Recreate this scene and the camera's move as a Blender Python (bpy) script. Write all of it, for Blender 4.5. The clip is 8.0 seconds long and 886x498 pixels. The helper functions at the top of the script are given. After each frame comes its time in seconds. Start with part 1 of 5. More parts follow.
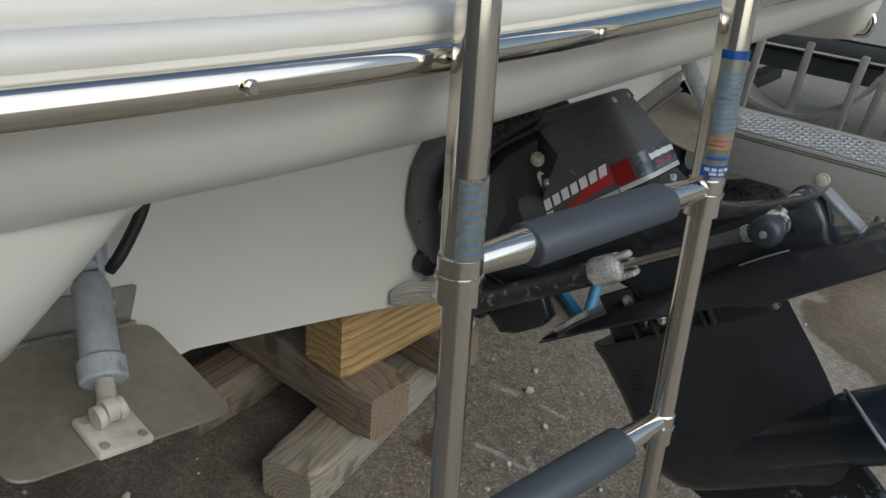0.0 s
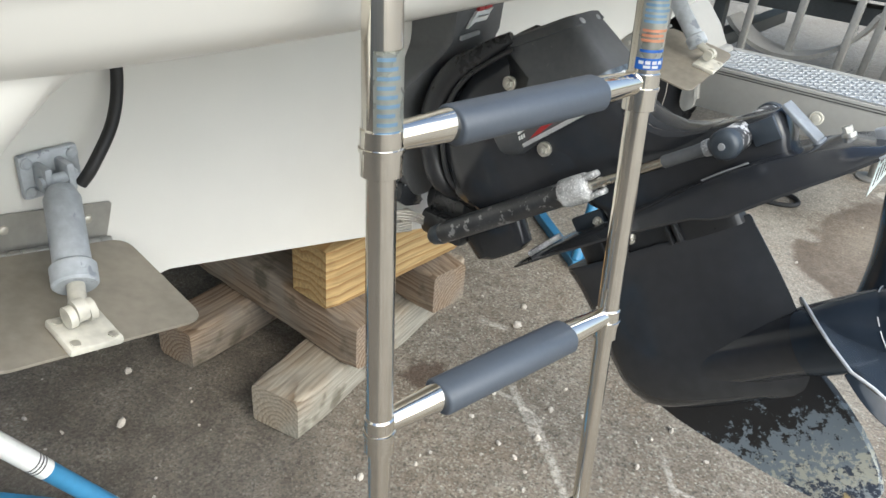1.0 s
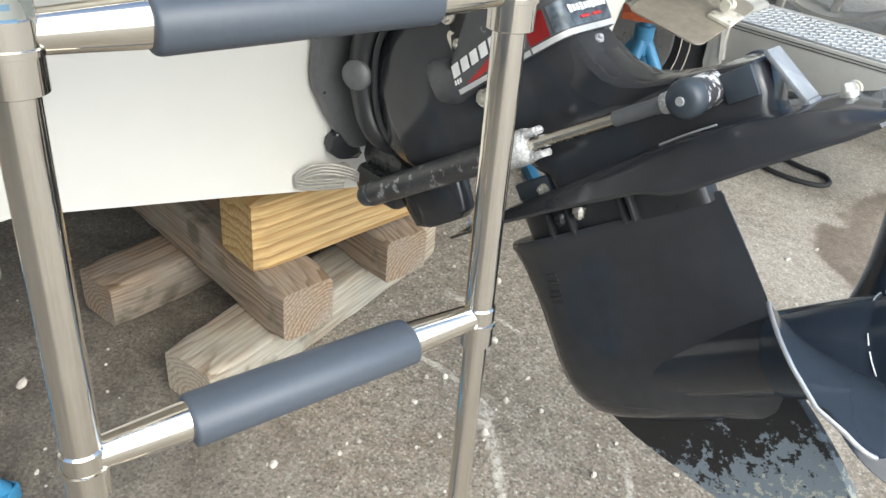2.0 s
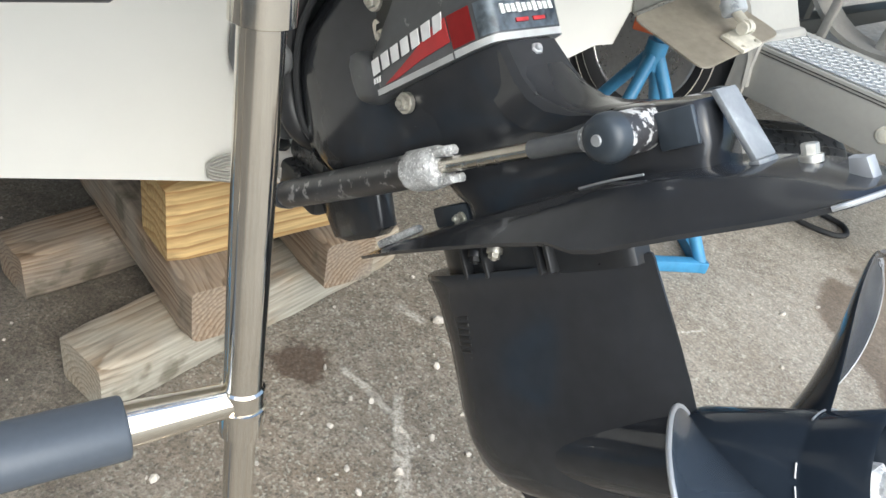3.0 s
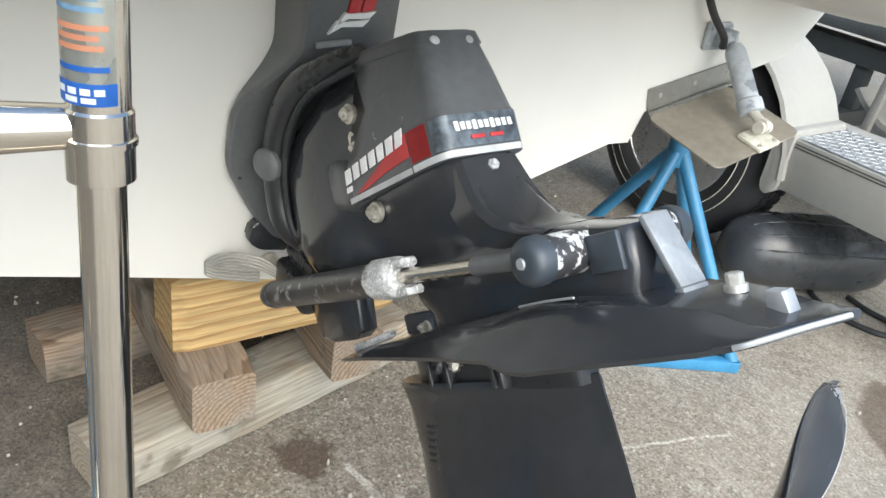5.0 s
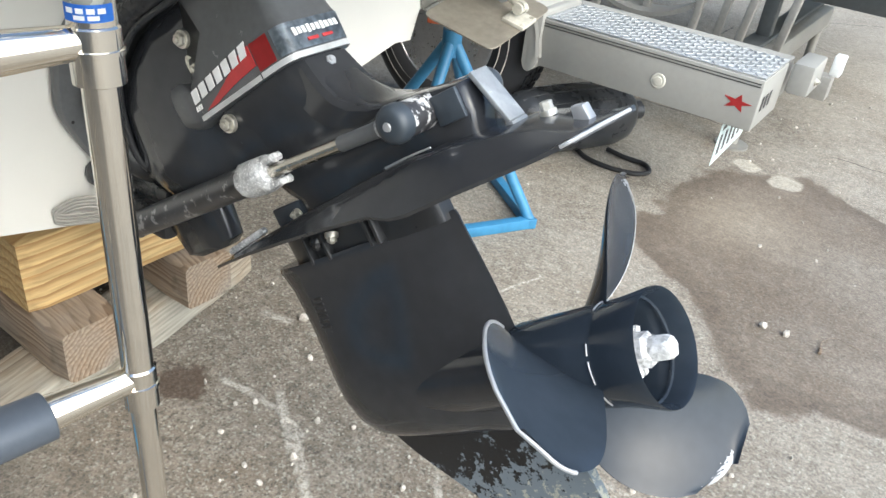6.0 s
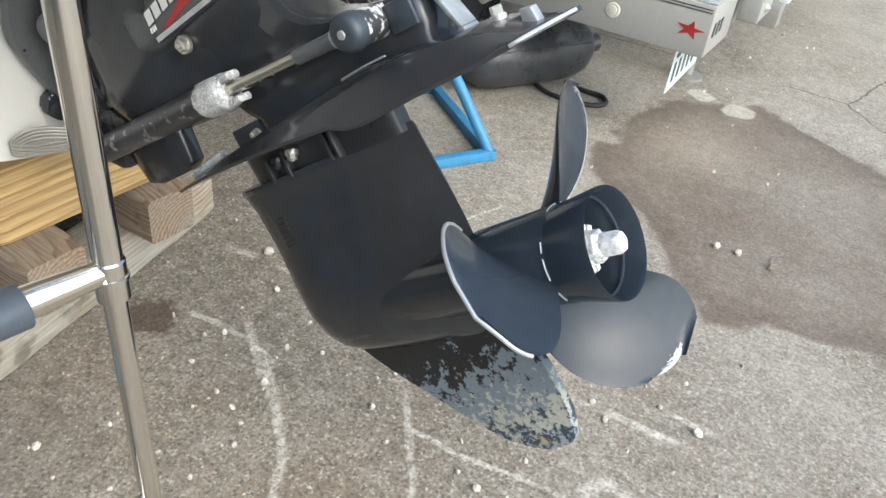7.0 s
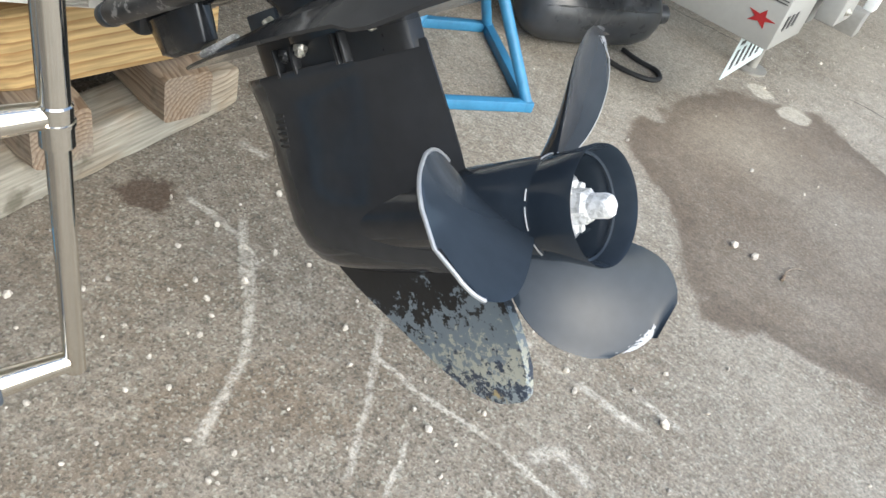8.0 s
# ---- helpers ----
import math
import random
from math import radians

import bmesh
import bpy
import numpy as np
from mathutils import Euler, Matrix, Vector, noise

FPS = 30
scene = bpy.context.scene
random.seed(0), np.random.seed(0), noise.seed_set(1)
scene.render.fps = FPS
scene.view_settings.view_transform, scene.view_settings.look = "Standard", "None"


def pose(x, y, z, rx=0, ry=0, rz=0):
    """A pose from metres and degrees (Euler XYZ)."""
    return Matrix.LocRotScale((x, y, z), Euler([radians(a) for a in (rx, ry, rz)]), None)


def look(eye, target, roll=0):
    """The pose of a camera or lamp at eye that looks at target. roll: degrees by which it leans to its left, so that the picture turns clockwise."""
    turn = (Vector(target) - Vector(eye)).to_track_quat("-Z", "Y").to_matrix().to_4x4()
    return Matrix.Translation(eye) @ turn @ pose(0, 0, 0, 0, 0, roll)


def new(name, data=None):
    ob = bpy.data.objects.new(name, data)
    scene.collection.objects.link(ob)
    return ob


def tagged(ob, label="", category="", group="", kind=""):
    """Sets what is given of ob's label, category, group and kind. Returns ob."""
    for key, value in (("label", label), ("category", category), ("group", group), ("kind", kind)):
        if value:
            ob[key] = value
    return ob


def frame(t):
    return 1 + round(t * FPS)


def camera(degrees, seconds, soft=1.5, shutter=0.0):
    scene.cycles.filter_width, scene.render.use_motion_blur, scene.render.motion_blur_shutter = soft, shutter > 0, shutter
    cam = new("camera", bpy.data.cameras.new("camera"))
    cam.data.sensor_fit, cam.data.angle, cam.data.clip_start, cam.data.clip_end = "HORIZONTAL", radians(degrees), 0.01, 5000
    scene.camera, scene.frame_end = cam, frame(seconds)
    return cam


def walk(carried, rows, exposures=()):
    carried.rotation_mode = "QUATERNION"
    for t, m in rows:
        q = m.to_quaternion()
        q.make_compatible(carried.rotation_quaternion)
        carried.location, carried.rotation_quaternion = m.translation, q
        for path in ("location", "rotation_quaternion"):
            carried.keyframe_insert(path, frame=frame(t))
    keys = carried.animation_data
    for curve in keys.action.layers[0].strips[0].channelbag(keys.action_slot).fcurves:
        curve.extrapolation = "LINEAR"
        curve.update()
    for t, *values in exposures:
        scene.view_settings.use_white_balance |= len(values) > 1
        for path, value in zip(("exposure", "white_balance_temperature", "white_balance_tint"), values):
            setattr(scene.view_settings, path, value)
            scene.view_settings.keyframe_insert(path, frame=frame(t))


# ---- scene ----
cam = camera(59.0, 8.0)
PATH = [
    (0, (0.814, -1.069, 1.153), (-0.267, 0.361, 0.265), 5.2),
    (0.5, (0.842, -1.12, 1.139), (-0.24, 0.294, 0.23), 3.2),
    (1, (0.898, -1.067, 1.116), (-0.176, 0.31, 0.14), 4.3),
    (1.2, (0.927, -1.015, 1.099), (-0.142, 0.353, 0.105), 5.3),
    (2.3, (0.888, -0.743, 1.018), (-0.235, 0.5, -0.075), 6.4),
    (2.5, (0.873, -0.702, 1.012), (-0.253, 0.531, -0.089), 7.1),
    (3, (0.906, -0.587, 1.013), (-0.243, 0.621, -0.093), 12.0),
    (3.5, (0.941, -0.504, 1.033), (-0.31, 0.565, -0.104), 11.4),
    (4, (0.918, -0.457, 1.051), (-0.395, 0.604, -0.021), 12.1),
    (4.2, (0.919, -0.453, 1.054), (-0.444, 0.619, 0.058), 11.7),
    (5.3, (0.979, -0.556, 1.072), (-0.325, 0.626, 0.123), 7.0),
    (5.5, (0.991, -0.618, 1.08), (-0.193, 0.688, 0.135), 6.2),
    (6, (1.017, -0.671, 1.074), (0.122, 0.772, 0.017), 6.9),
    (6.5, (1.037, -0.693, 1.061), (0.253, 0.753, -0.076), 6.5),
    (7, (1.053, -0.708, 1.051), (0.279, 0.732, -0.101), 7.0),
    (7.5, (1.082, -0.667, 1.033), (0.353, 0.717, -0.214), 10.7),
    (8, (1.094, -0.656, 1.024), (0.319, 0.683, -0.244), 17.8),
]
EXPOSURES = [(0.0, -0.28, 5900, 4), (0.3, 0.05, 5900, 4), (0.5, 0.41, 5900, 4), (0.8, 0.80, 5900, 4), (1.1, 1.13, 5900, 4), (2.4, 1.34, 5900, 4), (3.0, 1.20, 5900, 4), (4.0, 1.14, 5900, 4), (5.5, 1.31, 5900, 4), (6.5, 1.19, 5900, 4), (8.0, 1.1, 5900, 4)]
walk(cam, [(t, look(eye, target, roll)) for t, eye, target, roll in PATH], EXPOSURES)

# ---- light: an overcast sky, with a wide soft sun from astern ----
world = bpy.data.worlds.new("world")
scene.world = world
world.use_nodes = True
wn = world.node_tree.nodes
sky = wn.new("ShaderNodeTexSky")
sky.sky_type, sky.sun_disc = "NISHITA", False
sky.sun_elevation, sky.sun_rotation = radians(42), radians(105)
sky.air_density, sky.dust_density = 1.0, 4.0
wn["Background"].inputs["Strength"].default_value = 0.12
world.node_tree.links.new(sky.outputs["Color"], wn["Background"].inputs["Color"])
sun = new("sun", bpy.data.lights.new("sun", "SUN"))
sun.data.energy, sun.data.angle, sun.data.color = 1.5, radians(90), (1.0, 0.98, 0.95)
sun.matrix_world = look((7, -2, 5.4), (0, 0, 0))


# ---- helpers ----
WORLD = {}


def thing(name, m=None, label="", category="", group="", kind=""):
    ob = new(name)
    ob.matrix_basis = m or Matrix()
    ob.empty_display_size = 0.05
    WORLD[ob] = m or Matrix()
    return tagged(ob, label, category, group, kind)


def part(name, bm, material, parent=None, label="", m=None, sharp=35):
    """One mesh object; m is its place in the world."""
    me = bpy.data.meshes.new(name)
    bmesh.ops.recalc_face_normals(bm, faces=bm.faces)
    bm.to_mesh(me)
    bm.free()
    me.shade_smooth()
    me.set_sharp_from_angle(angle=radians(sharp))
    me.materials.append(material)
    ob = new(name, me)
    m = m or Matrix()
    WORLD[ob] = m
    if parent:
        ob.parent = parent
        ob.matrix_basis = WORLD[parent].inverted() @ m
    else:
        ob.matrix_basis = m
    return tagged(ob, label)


def box(bm, centre, size, bevel=0.0, m=None, segments=2):
    made = bmesh.ops.create_cube(bm, size=1.0)["verts"]
    bmesh.ops.transform(bm, matrix=Matrix.Translation(centre) @ Matrix.Diagonal((*size, 1)), verts=made)
    if m:
        bmesh.ops.transform(bm, matrix=m, verts=made)
    if bevel:
        edges = list({e for v in made for e in v.link_edges})
        bmesh.ops.bevel(bm, geom=edges, offset=bevel, segments=segments, profile=0.5, affect="EDGES")
    return bm


def loft(bm, loops, cap=True, closed=True):
    rings = [[bm.verts.new(p) for p in loop] for loop in loops]
    n = len(rings[0])
    for a, b in zip(rings, rings[1:]):
        for i in range(n if closed else n - 1):
            j = (i + 1) % n
            bm.faces.new((a[i], a[j], b[j], b[i]))
    if cap:
        bm.faces.new(list(reversed(rings[0])))
        bm.faces.new(rings[-1])
    return bm


def lathe(bm, origin, axis, profile, seg=28, cap=True):
    """Turns (distance along, radius) rows round an axis."""
    axis = Vector(axis).normalized()
    q = axis.to_track_quat("Z", "Y").to_matrix()
    loops = []
    for d, r in profile:
        loops.append([Vector(origin) + q @ Vector((r * math.cos(a), r * math.sin(a), d)) for a in (2 * math.pi * k / seg for k in range(seg))])
    return loft(bm, loops, cap)


def tube(bm, points, radius, seg=14, cap=True, flat=1.0):
    """A round bar along points; radius a number or one per point."""
    pts = [Vector(p) for p in points]
    loops, up = [], None
    for i, p in enumerate(pts):
        d = (pts[min(i + 1, len(pts) - 1)] - pts[max(i - 1, 0)]).normalized()
        if up is None:
            up = d.orthogonal().normalized()
        up = (up - d * up.dot(d)).normalized()
        side = d.cross(up)
        r = radius[i] if isinstance(radius, (list, tuple)) else radius
        loops.append([p + r * (math.cos(a) * up + flat * math.sin(a) * side) for a in (2 * math.pi * k / seg for k in range(seg))])
    return loft(bm, loops, cap)


def curve_points(points, n=10):
    """A smooth line through points."""
    p = [Vector(q) for q in points]
    p = [2 * p[0] - p[1]] + p + [2 * p[-1] - p[-2]]
    out = []
    for i in range(1, len(p) - 2):
        for k in range(n):
            t = k / n
            out.append(0.5 * ((2 * p[i]) + (p[i + 1] - p[i - 1]) * t + (2 * p[i - 1] - 5 * p[i] + 4 * p[i + 1] - p[i + 2]) * t * t + (3 * p[i] - p[i - 1] - 3 * p[i + 1] + p[i + 2]) * t ** 3))
    return out + [p[-2]]


def oval(cs, cy, u, hs, hy, power=2.6, seg=32):
    """A rounded loop at height u, half as long as hs and half as wide as hy."""
    loop = []
    for k in range(seg):
        a = 2 * math.pi * k / seg
        c, s = math.cos(a), math.sin(a)
        loop.append((cs + hs * math.copysign(abs(c) ** (2 / power), c), cy + hy * math.copysign(abs(s) ** (2 / power), s), u))
    return loop


def prism(bm, outline, a, b, axis="z", bevel=0.0, segments=2):
    """An outline in two coordinates, drawn out from a to b along the third."""
    def at(p, v):
        return {"x": (v, p[0], p[1]), "y": (p[0], v, p[1]), "z": (p[0], p[1], v)}[axis]
    lo = [bm.verts.new(at(p, a)) for p in outline]
    hi = [bm.verts.new(at(p, b)) for p in outline]
    n = len(outline)
    rim = []
    for i in range(n):
        bm.faces.new((lo[i], lo[(i + 1) % n], hi[(i + 1) % n], hi[i]))
    bm.faces.new(list(reversed(lo)))
    bm.faces.new(hi)
    if bevel:
        rim = [e for v in lo + hi for e in v.link_edges if (e.verts[0] in lo) == (e.verts[1] in lo)]
        bmesh.ops.bevel(bm, geom=list(set(rim)), offset=bevel, segments=segments, profile=0.5, affect="EDGES")
    return bm


def rounded(outline, r, n=4):
    """Rounds the corners of an outline."""
    out, m = [], len(outline)
    for i in range(m):
        p, q, s = Vector(outline[i - 1]), Vector(outline[i]), Vector(outline[(i + 1) % m])
        a, b = (p - q), (s - q)
        k = min(r, a.length * 0.45, b.length * 0.45)
        a, b = q + a.normalized() * k, q + b.normalized() * k
        for j in range(n + 1):
            t = j / n
            out.append(tuple((1 - t) ** 2 * a + 2 * t * (1 - t) * q + t * t * b))
    return out


def hex_bolt(bm, place, axis, r=0.008, h=0.007, stud=0.004):
    lathe(bm, place, axis, [(-0.004, r * 1.35), (0.0015, r * 1.35), (0.002, r * 1.3)], 16)
    lathe(bm, place, axis, [(0.001, r), (h, r), (h + 0.001, r * 0.85)], 6)
    lathe(bm, place, axis, [(h, r * 0.5), (h + stud, r * 0.5), (h + stud + 0.001, r * 0.35)], 10)
    return bm


# ---- materials ----
def surface(name, colour, rough=0.5, metal=0.0, vary=0.12, scale=6.0, fine=90.0, bump=0.05, worn=None, worn_at=0.62, worn_scale=25.0, rough_vary=0.12, coat=0.0, spec=0.5):
    """Colour varied at two scales with a fine relief; worn: a second colour in ragged patches."""
    mat = bpy.data.materials.new(name)
    mat.use_nodes = True
    nt = mat.node_tree
    nodes, link = nt.nodes, nt.links.new
    bsdf = nodes["Principled BSDF"]
    bsdf.inputs["Metallic"].default_value = metal
    bsdf.inputs["Coat Weight"].default_value = coat
    bsdf.inputs["Specular IOR Level"].default_value = spec
    where = nodes.new("ShaderNodeTexCoord")
    big, small = nodes.new("ShaderNodeTexNoise"), nodes.new("ShaderNodeTexNoise")
    big.inputs["Scale"].default_value, small.inputs["Scale"].default_value = scale, fine
    big.inputs["Detail"].default_value, small.inputs["Detail"].default_value = 5, 4
    for n in (big, small):
        link(where.outputs["Object"], n.inputs["Vector"])
    add = nodes.new("ShaderNodeMath")
    add.operation = "ADD"
    link(big.outputs["Fac"], add.inputs[0])
    half = nodes.new("ShaderNodeMath")
    half.operation = "MULTIPLY_ADD"
    half.inputs[1].default_value, half.inputs[2].default_value = 0.5, -0.25
    link(small.outputs["Fac"], half.inputs[0])
    link(half.outputs[0], add.inputs[1])
    ramp = nodes.new("ShaderNodeMapRange")
    ramp.inputs["From Min"].default_value, ramp.inputs["From Max"].default_value = 0.3, 0.7
    ramp.inputs["To Min"].default_value, ramp.inputs["To Max"].default_value = 1 - vary, 1 + vary
    link(add.outputs[0], ramp.inputs["Value"])
    tint = nodes.new("ShaderNodeVectorMath")
    tint.operation = "SCALE"
    tint.inputs[0].default_value = colour
    link(ramp.outputs[0], tint.inputs["Scale"])
    out = tint.outputs[0]
    rr = nodes.new("ShaderNodeMapRange")
    rr.inputs["To Min"].default_value, rr.inputs["To Max"].default_value = max(0.02, rough - rough_vary), min(1, rough + rough_vary)
    link(add.outputs[0], rr.inputs["Value"])
    rough_out = rr.outputs[0]
    if worn:
        chips = nodes.new("ShaderNodeTexNoise")
        chips.inputs["Scale"].default_value, chips.inputs["Detail"].default_value = worn_scale, 8
        chips.inputs["Roughness"].default_value = 0.65
        link(where.outputs["Object"], chips.inputs["Vector"])
        cut = nodes.new("ShaderNodeMapRange")
        cut.inputs["From Min"].default_value, cut.inputs["From Max"].default_value = worn_at, worn_at + 0.03
        link(chips.outputs["Fac"], cut.inputs["Value"])
        mix = nodes.new("ShaderNodeMix")
        mix.data_type = "RGBA"
        link(cut.outputs[0], mix.inputs["Factor"])
        link(out, mix.inputs["A"])
        mix.inputs["B"].default_value = (*worn, 1)
        out = mix.outputs["Result"]
    link(out, bsdf.inputs["Base Color"])
    link(rough_out, bsdf.inputs["Roughness"])
    if bump:
        b = nodes.new("ShaderNodeBump")
        b.inputs["Strength"].default_value, b.inputs["Distance"].default_value = bump, 0.002
        link(small.outputs["Fac"], b.inputs["Height"])
        link(b.outputs[0], bsdf.inputs["Normal"])
    return mat


def wood(name, light, dark, ring=55.0, centre=(0.02, -0.03), grey=None, stain=None):
    """Sawn timber along x: year rings round a heart, so that ends and sides agree."""
    mat = bpy.data.materials.new(name)
    mat.use_nodes = True
    nt = mat.node_tree
    nodes, link = nt.nodes, nt.links.new
    bsdf = nodes["Principled BSDF"]
    where = nodes.new("ShaderNodeTexCoord")
    place = nodes.new("ShaderNodeMapping")
    place.inputs["Location"].default_value = (0, centre[0], centre[1])
    place.inputs["Scale"].default_value = (0.16, 1, 1)
    link(where.outputs["Object"], place.inputs["Vector"])
    warp = nodes.new("ShaderNodeTexNoise")
    warp.inputs["Scale"].default_value, warp.inputs["Detail"].default_value = 9, 3
    link(place.outputs[0], warp.inputs["Vector"])
    cut = nodes.new("ShaderNodeVectorMath")
    cut.operation = "MULTIPLY_ADD"
    cut.inputs[1].default_value = (0, 0.055, 0.055)
    link(warp.outputs["Color"], cut.inputs[0])
    link(place.outputs[0], cut.inputs[2])
    flat = nodes.new("ShaderNodeVectorMath")
    flat.operation = "MULTIPLY"
    flat.inputs[1].default_value = (0.12, 1, 1)
    link(cut.outputs[0], flat.inputs[0])
    far = nodes.new("ShaderNodeVectorMath")
    far.operation = "LENGTH"
    link(flat.outputs[0], far.inputs[0])
    times = nodes.new("ShaderNodeMath")
    times.operation = "MULTIPLY"
    times.inputs[1].default_value = ring * 2.4
    link(far.outputs["Value"], times.inputs[0])
    part_of = nodes.new("ShaderNodeMath")
    part_of.operation = "FRACT"
    link(times.outputs[0], part_of.inputs[0])
    ramp = nodes.new("ShaderNodeValToRGB")
    ramp.color_ramp.elements[0].position, ramp.color_ramp.elements[0].color = 0.0, (*light, 1)
    ramp.color_ramp.elements[1].position, ramp.color_ramp.elements[1].color = 0.92, (*dark, 1)
    e = ramp.color_ramp.elements.new(1.0)
    e.color = (*light, 1)
    e = ramp.color_ramp.elements.new(0.45)
    e.color = tuple(a * 0.85 + b * 0.15 for a, b in zip(light, dark)) + (1,)
    link(part_of.outputs[0], ramp.inputs[0])
    out = ramp.outputs[0]
    fibre = nodes.new("ShaderNodeTexNoise")
    fibre.inputs["Scale"].default_value, fibre.inputs["Detail"].default_value = 160, 4
    stretch = nodes.new("ShaderNodeMapping")
    stretch.inputs["Scale"].default_value = (0.06, 1, 1)
    link(where.outputs["Object"], stretch.inputs["Vector"])
    link(stretch.outputs[0], fibre.inputs["Vector"])
    for colour, scale, lo, hi, amount in ((grey, 7, 0.42, 0.62, 0.75), (stain, 11, 0.6, 0.68, 0.7)):
        if not colour:
            continue
        patch = nodes.new("ShaderNodeTexNoise")
        patch.inputs["Scale"].default_value, patch.inputs["Detail"].default_value = scale, 6
        link(where.outputs["Object"], patch.inputs["Vector"])
        r = nodes.new("ShaderNodeMapRange")
        r.inputs["From Min"].default_value, r.inputs["From Max"].default_value, r.inputs["To Max"].default_value = lo, hi, amount
        link(patch.outputs["Fac"], r.inputs["Value"])
        mix = nodes.new("ShaderNodeMix")
        mix.data_type = "RGBA"
        link(r.outputs[0], mix.inputs["Factor"])
        link(out, mix.inputs["A"])
        mix.inputs["B"].default_value = (*colour, 1)
        out = mix.outputs["Result"]
    shade = nodes.new("ShaderNodeMapRange")
    shade.inputs["From Min"].default_value, shade.inputs["From Max"].default_value = 0.3, 0.7
    shade.inputs["To Min"].default_value, shade.inputs["To Max"].default_value = 0.72, 1.2
    link(fibre.outputs["Fac"], shade.inputs["Value"])
    tint = nodes.new("ShaderNodeVectorMath")
    tint.operation = "SCALE"
    link(out, tint.inputs[0])
    link(shade.outputs[0], tint.inputs["Scale"])
    link(tint.outputs[0], bsdf.inputs["Base Color"])
    bsdf.inputs["Roughness"].default_value = 0.8
    b = nodes.new("ShaderNodeBump")
    b.inputs["Strength"].default_value, b.inputs["Distance"].default_value = 0.35, 0.003
    link(fibre.outputs["Fac"], b.inputs["Height"])
    link(b.outputs[0], bsdf.inputs["Normal"])
    return mat


def concrete():
    """Worn pavement: sand and stones in it, blotches, a wet brown patch, pale scrapes and cracks."""
    mat = bpy.data.materials.new("concrete")
    mat.use_nodes = True
    nt = mat.node_tree
    nodes, link = nt.nodes, nt.links.new
    bsdf = nodes["Principled BSDF"]
    where = nodes.new("ShaderNodeTexCoord").outputs["Object"]

    def noise_at(scale, detail=5, rough=0.55, vector=None):
        n = nodes.new("ShaderNodeTexNoise")
        n.inputs["Scale"].default_value, n.inputs["Detail"].default_value, n.inputs["Roughness"].default_value = scale, detail, rough
        link(vector or where, n.inputs["Vector"])
        return n.outputs["Fac"]

    def math_node(op, a, b=None, c=None):
        n = nodes.new("ShaderNodeMath")
        n.operation = op
        for k, v in enumerate((a, b, c)):
            if v is None:
                continue
            if isinstance(v, (int, float)):
                n.inputs[k].default_value = v
            else:
                link(v, n.inputs[k])
        return n.outputs[0]

    def span(v, a, b, lo=0.0, hi=1.0):
        n = nodes.new("ShaderNodeMapRange")
        link(v, n.inputs["Value"])
        for key, value in (("From Min", a), ("From Max", b), ("To Min", lo), ("To Max", hi)):
            n.inputs[key].default_value = value
        return n.outputs[0]

    def blend(fac, a, b):
        n = nodes.new("ShaderNodeMix")
        n.data_type = "RGBA"
        link(fac, n.inputs["Factor"])
        for key, v in (("A", a), ("B", b)):
            if isinstance(v, tuple):
                n.inputs[key].default_value = (*v, 1)
            else:
                link(v, n.inputs[key])
        return n.outputs["Result"]

    warp_n = nodes.new("ShaderNodeTexNoise")
    warp_n.inputs["Scale"].default_value, warp_n.inputs["Detail"].default_value = 9, 5
    link(where, warp_n.inputs["Vector"])
    warped = nodes.new("ShaderNodeVectorMath")
    warped.operation = "MULTIPLY_ADD"
    warped.inputs[1].default_value = (0.07, 0.07, 0)
    link(warp_n.outputs["Color"], warped.inputs[0])
    shift = nodes.new("ShaderNodeVectorMath")
    shift.operation = "SUBTRACT"
    shift.inputs[1].default_value = (0.035, 0.035, 0)
    link(where, shift.inputs[0])
    link(shift.outputs[0], warped.inputs[2])
    sep = nodes.new("ShaderNodeSeparateXYZ")
    link(warped.outputs[0], sep.inputs[0])
    X, Y = sep.outputs["X"], sep.outputs["Y"]

    colour = blend(span(noise_at(1.6, 6), 0.35, 0.65), (0.20, 0.170, 0.132), (0.295, 0.258, 0.208))
    colour = blend(span(noise_at(5.5, 8, 0.72), 0.48, 0.66, 0, 0.7), colour, (0.135, 0.115, 0.088))
    colour = blend(span(noise_at(22, 8, 0.75), 0.45, 0.68, 0, 0.75), colour, (0.38, 0.34, 0.285))
    colour = blend(span(noise_at(48, 6, 0.8), 0.52, 0.66, 0, 0.7), colour, (0.125, 0.105, 0.082))
    colour = blend(span(noise_at(2.7, 8, 0.7), 0.47, 0.66, 0, 0.55), colour, (0.215, 0.160, 0.105))
    colour = blend(span(noise_at(13, 8, 0.8), 0.56, 0.70, 0, 0.6), colour, (0.43, 0.385, 0.315))
    grit = nodes.new("ShaderNodeTexVoronoi")
    grit.inputs["Scale"].default_value = 230
    link(where, grit.inputs["Vector"])
    tone = nodes.new("ShaderNodeSeparateColor")
    link(grit.outputs["Color"], tone.inputs[0])
    colour = blend(span(tone.outputs[0], 0.72, 1.0, 0, 0.6), colour, (0.46, 0.455, 0.385))
    colour = blend(span(tone.outputs[1], 0.66, 1.0, 0, 0.7), colour, (0.085, 0.072, 0.058))
    chips = nodes.new("ShaderNodeTexVoronoi")
    chips.inputs["Scale"].default_value = 70
    link(where, chips.inputs["Vector"])
    chip_tone = nodes.new("ShaderNodeSeparateColor")
    link(chips.outputs["Color"], chip_tone.inputs[0])
    speck = math_node("MULTIPLY", span(chip_tone.outputs[0], 0.945, 0.955), span(chips.outputs["Distance"], 0.10, 0.22, 1, 0))
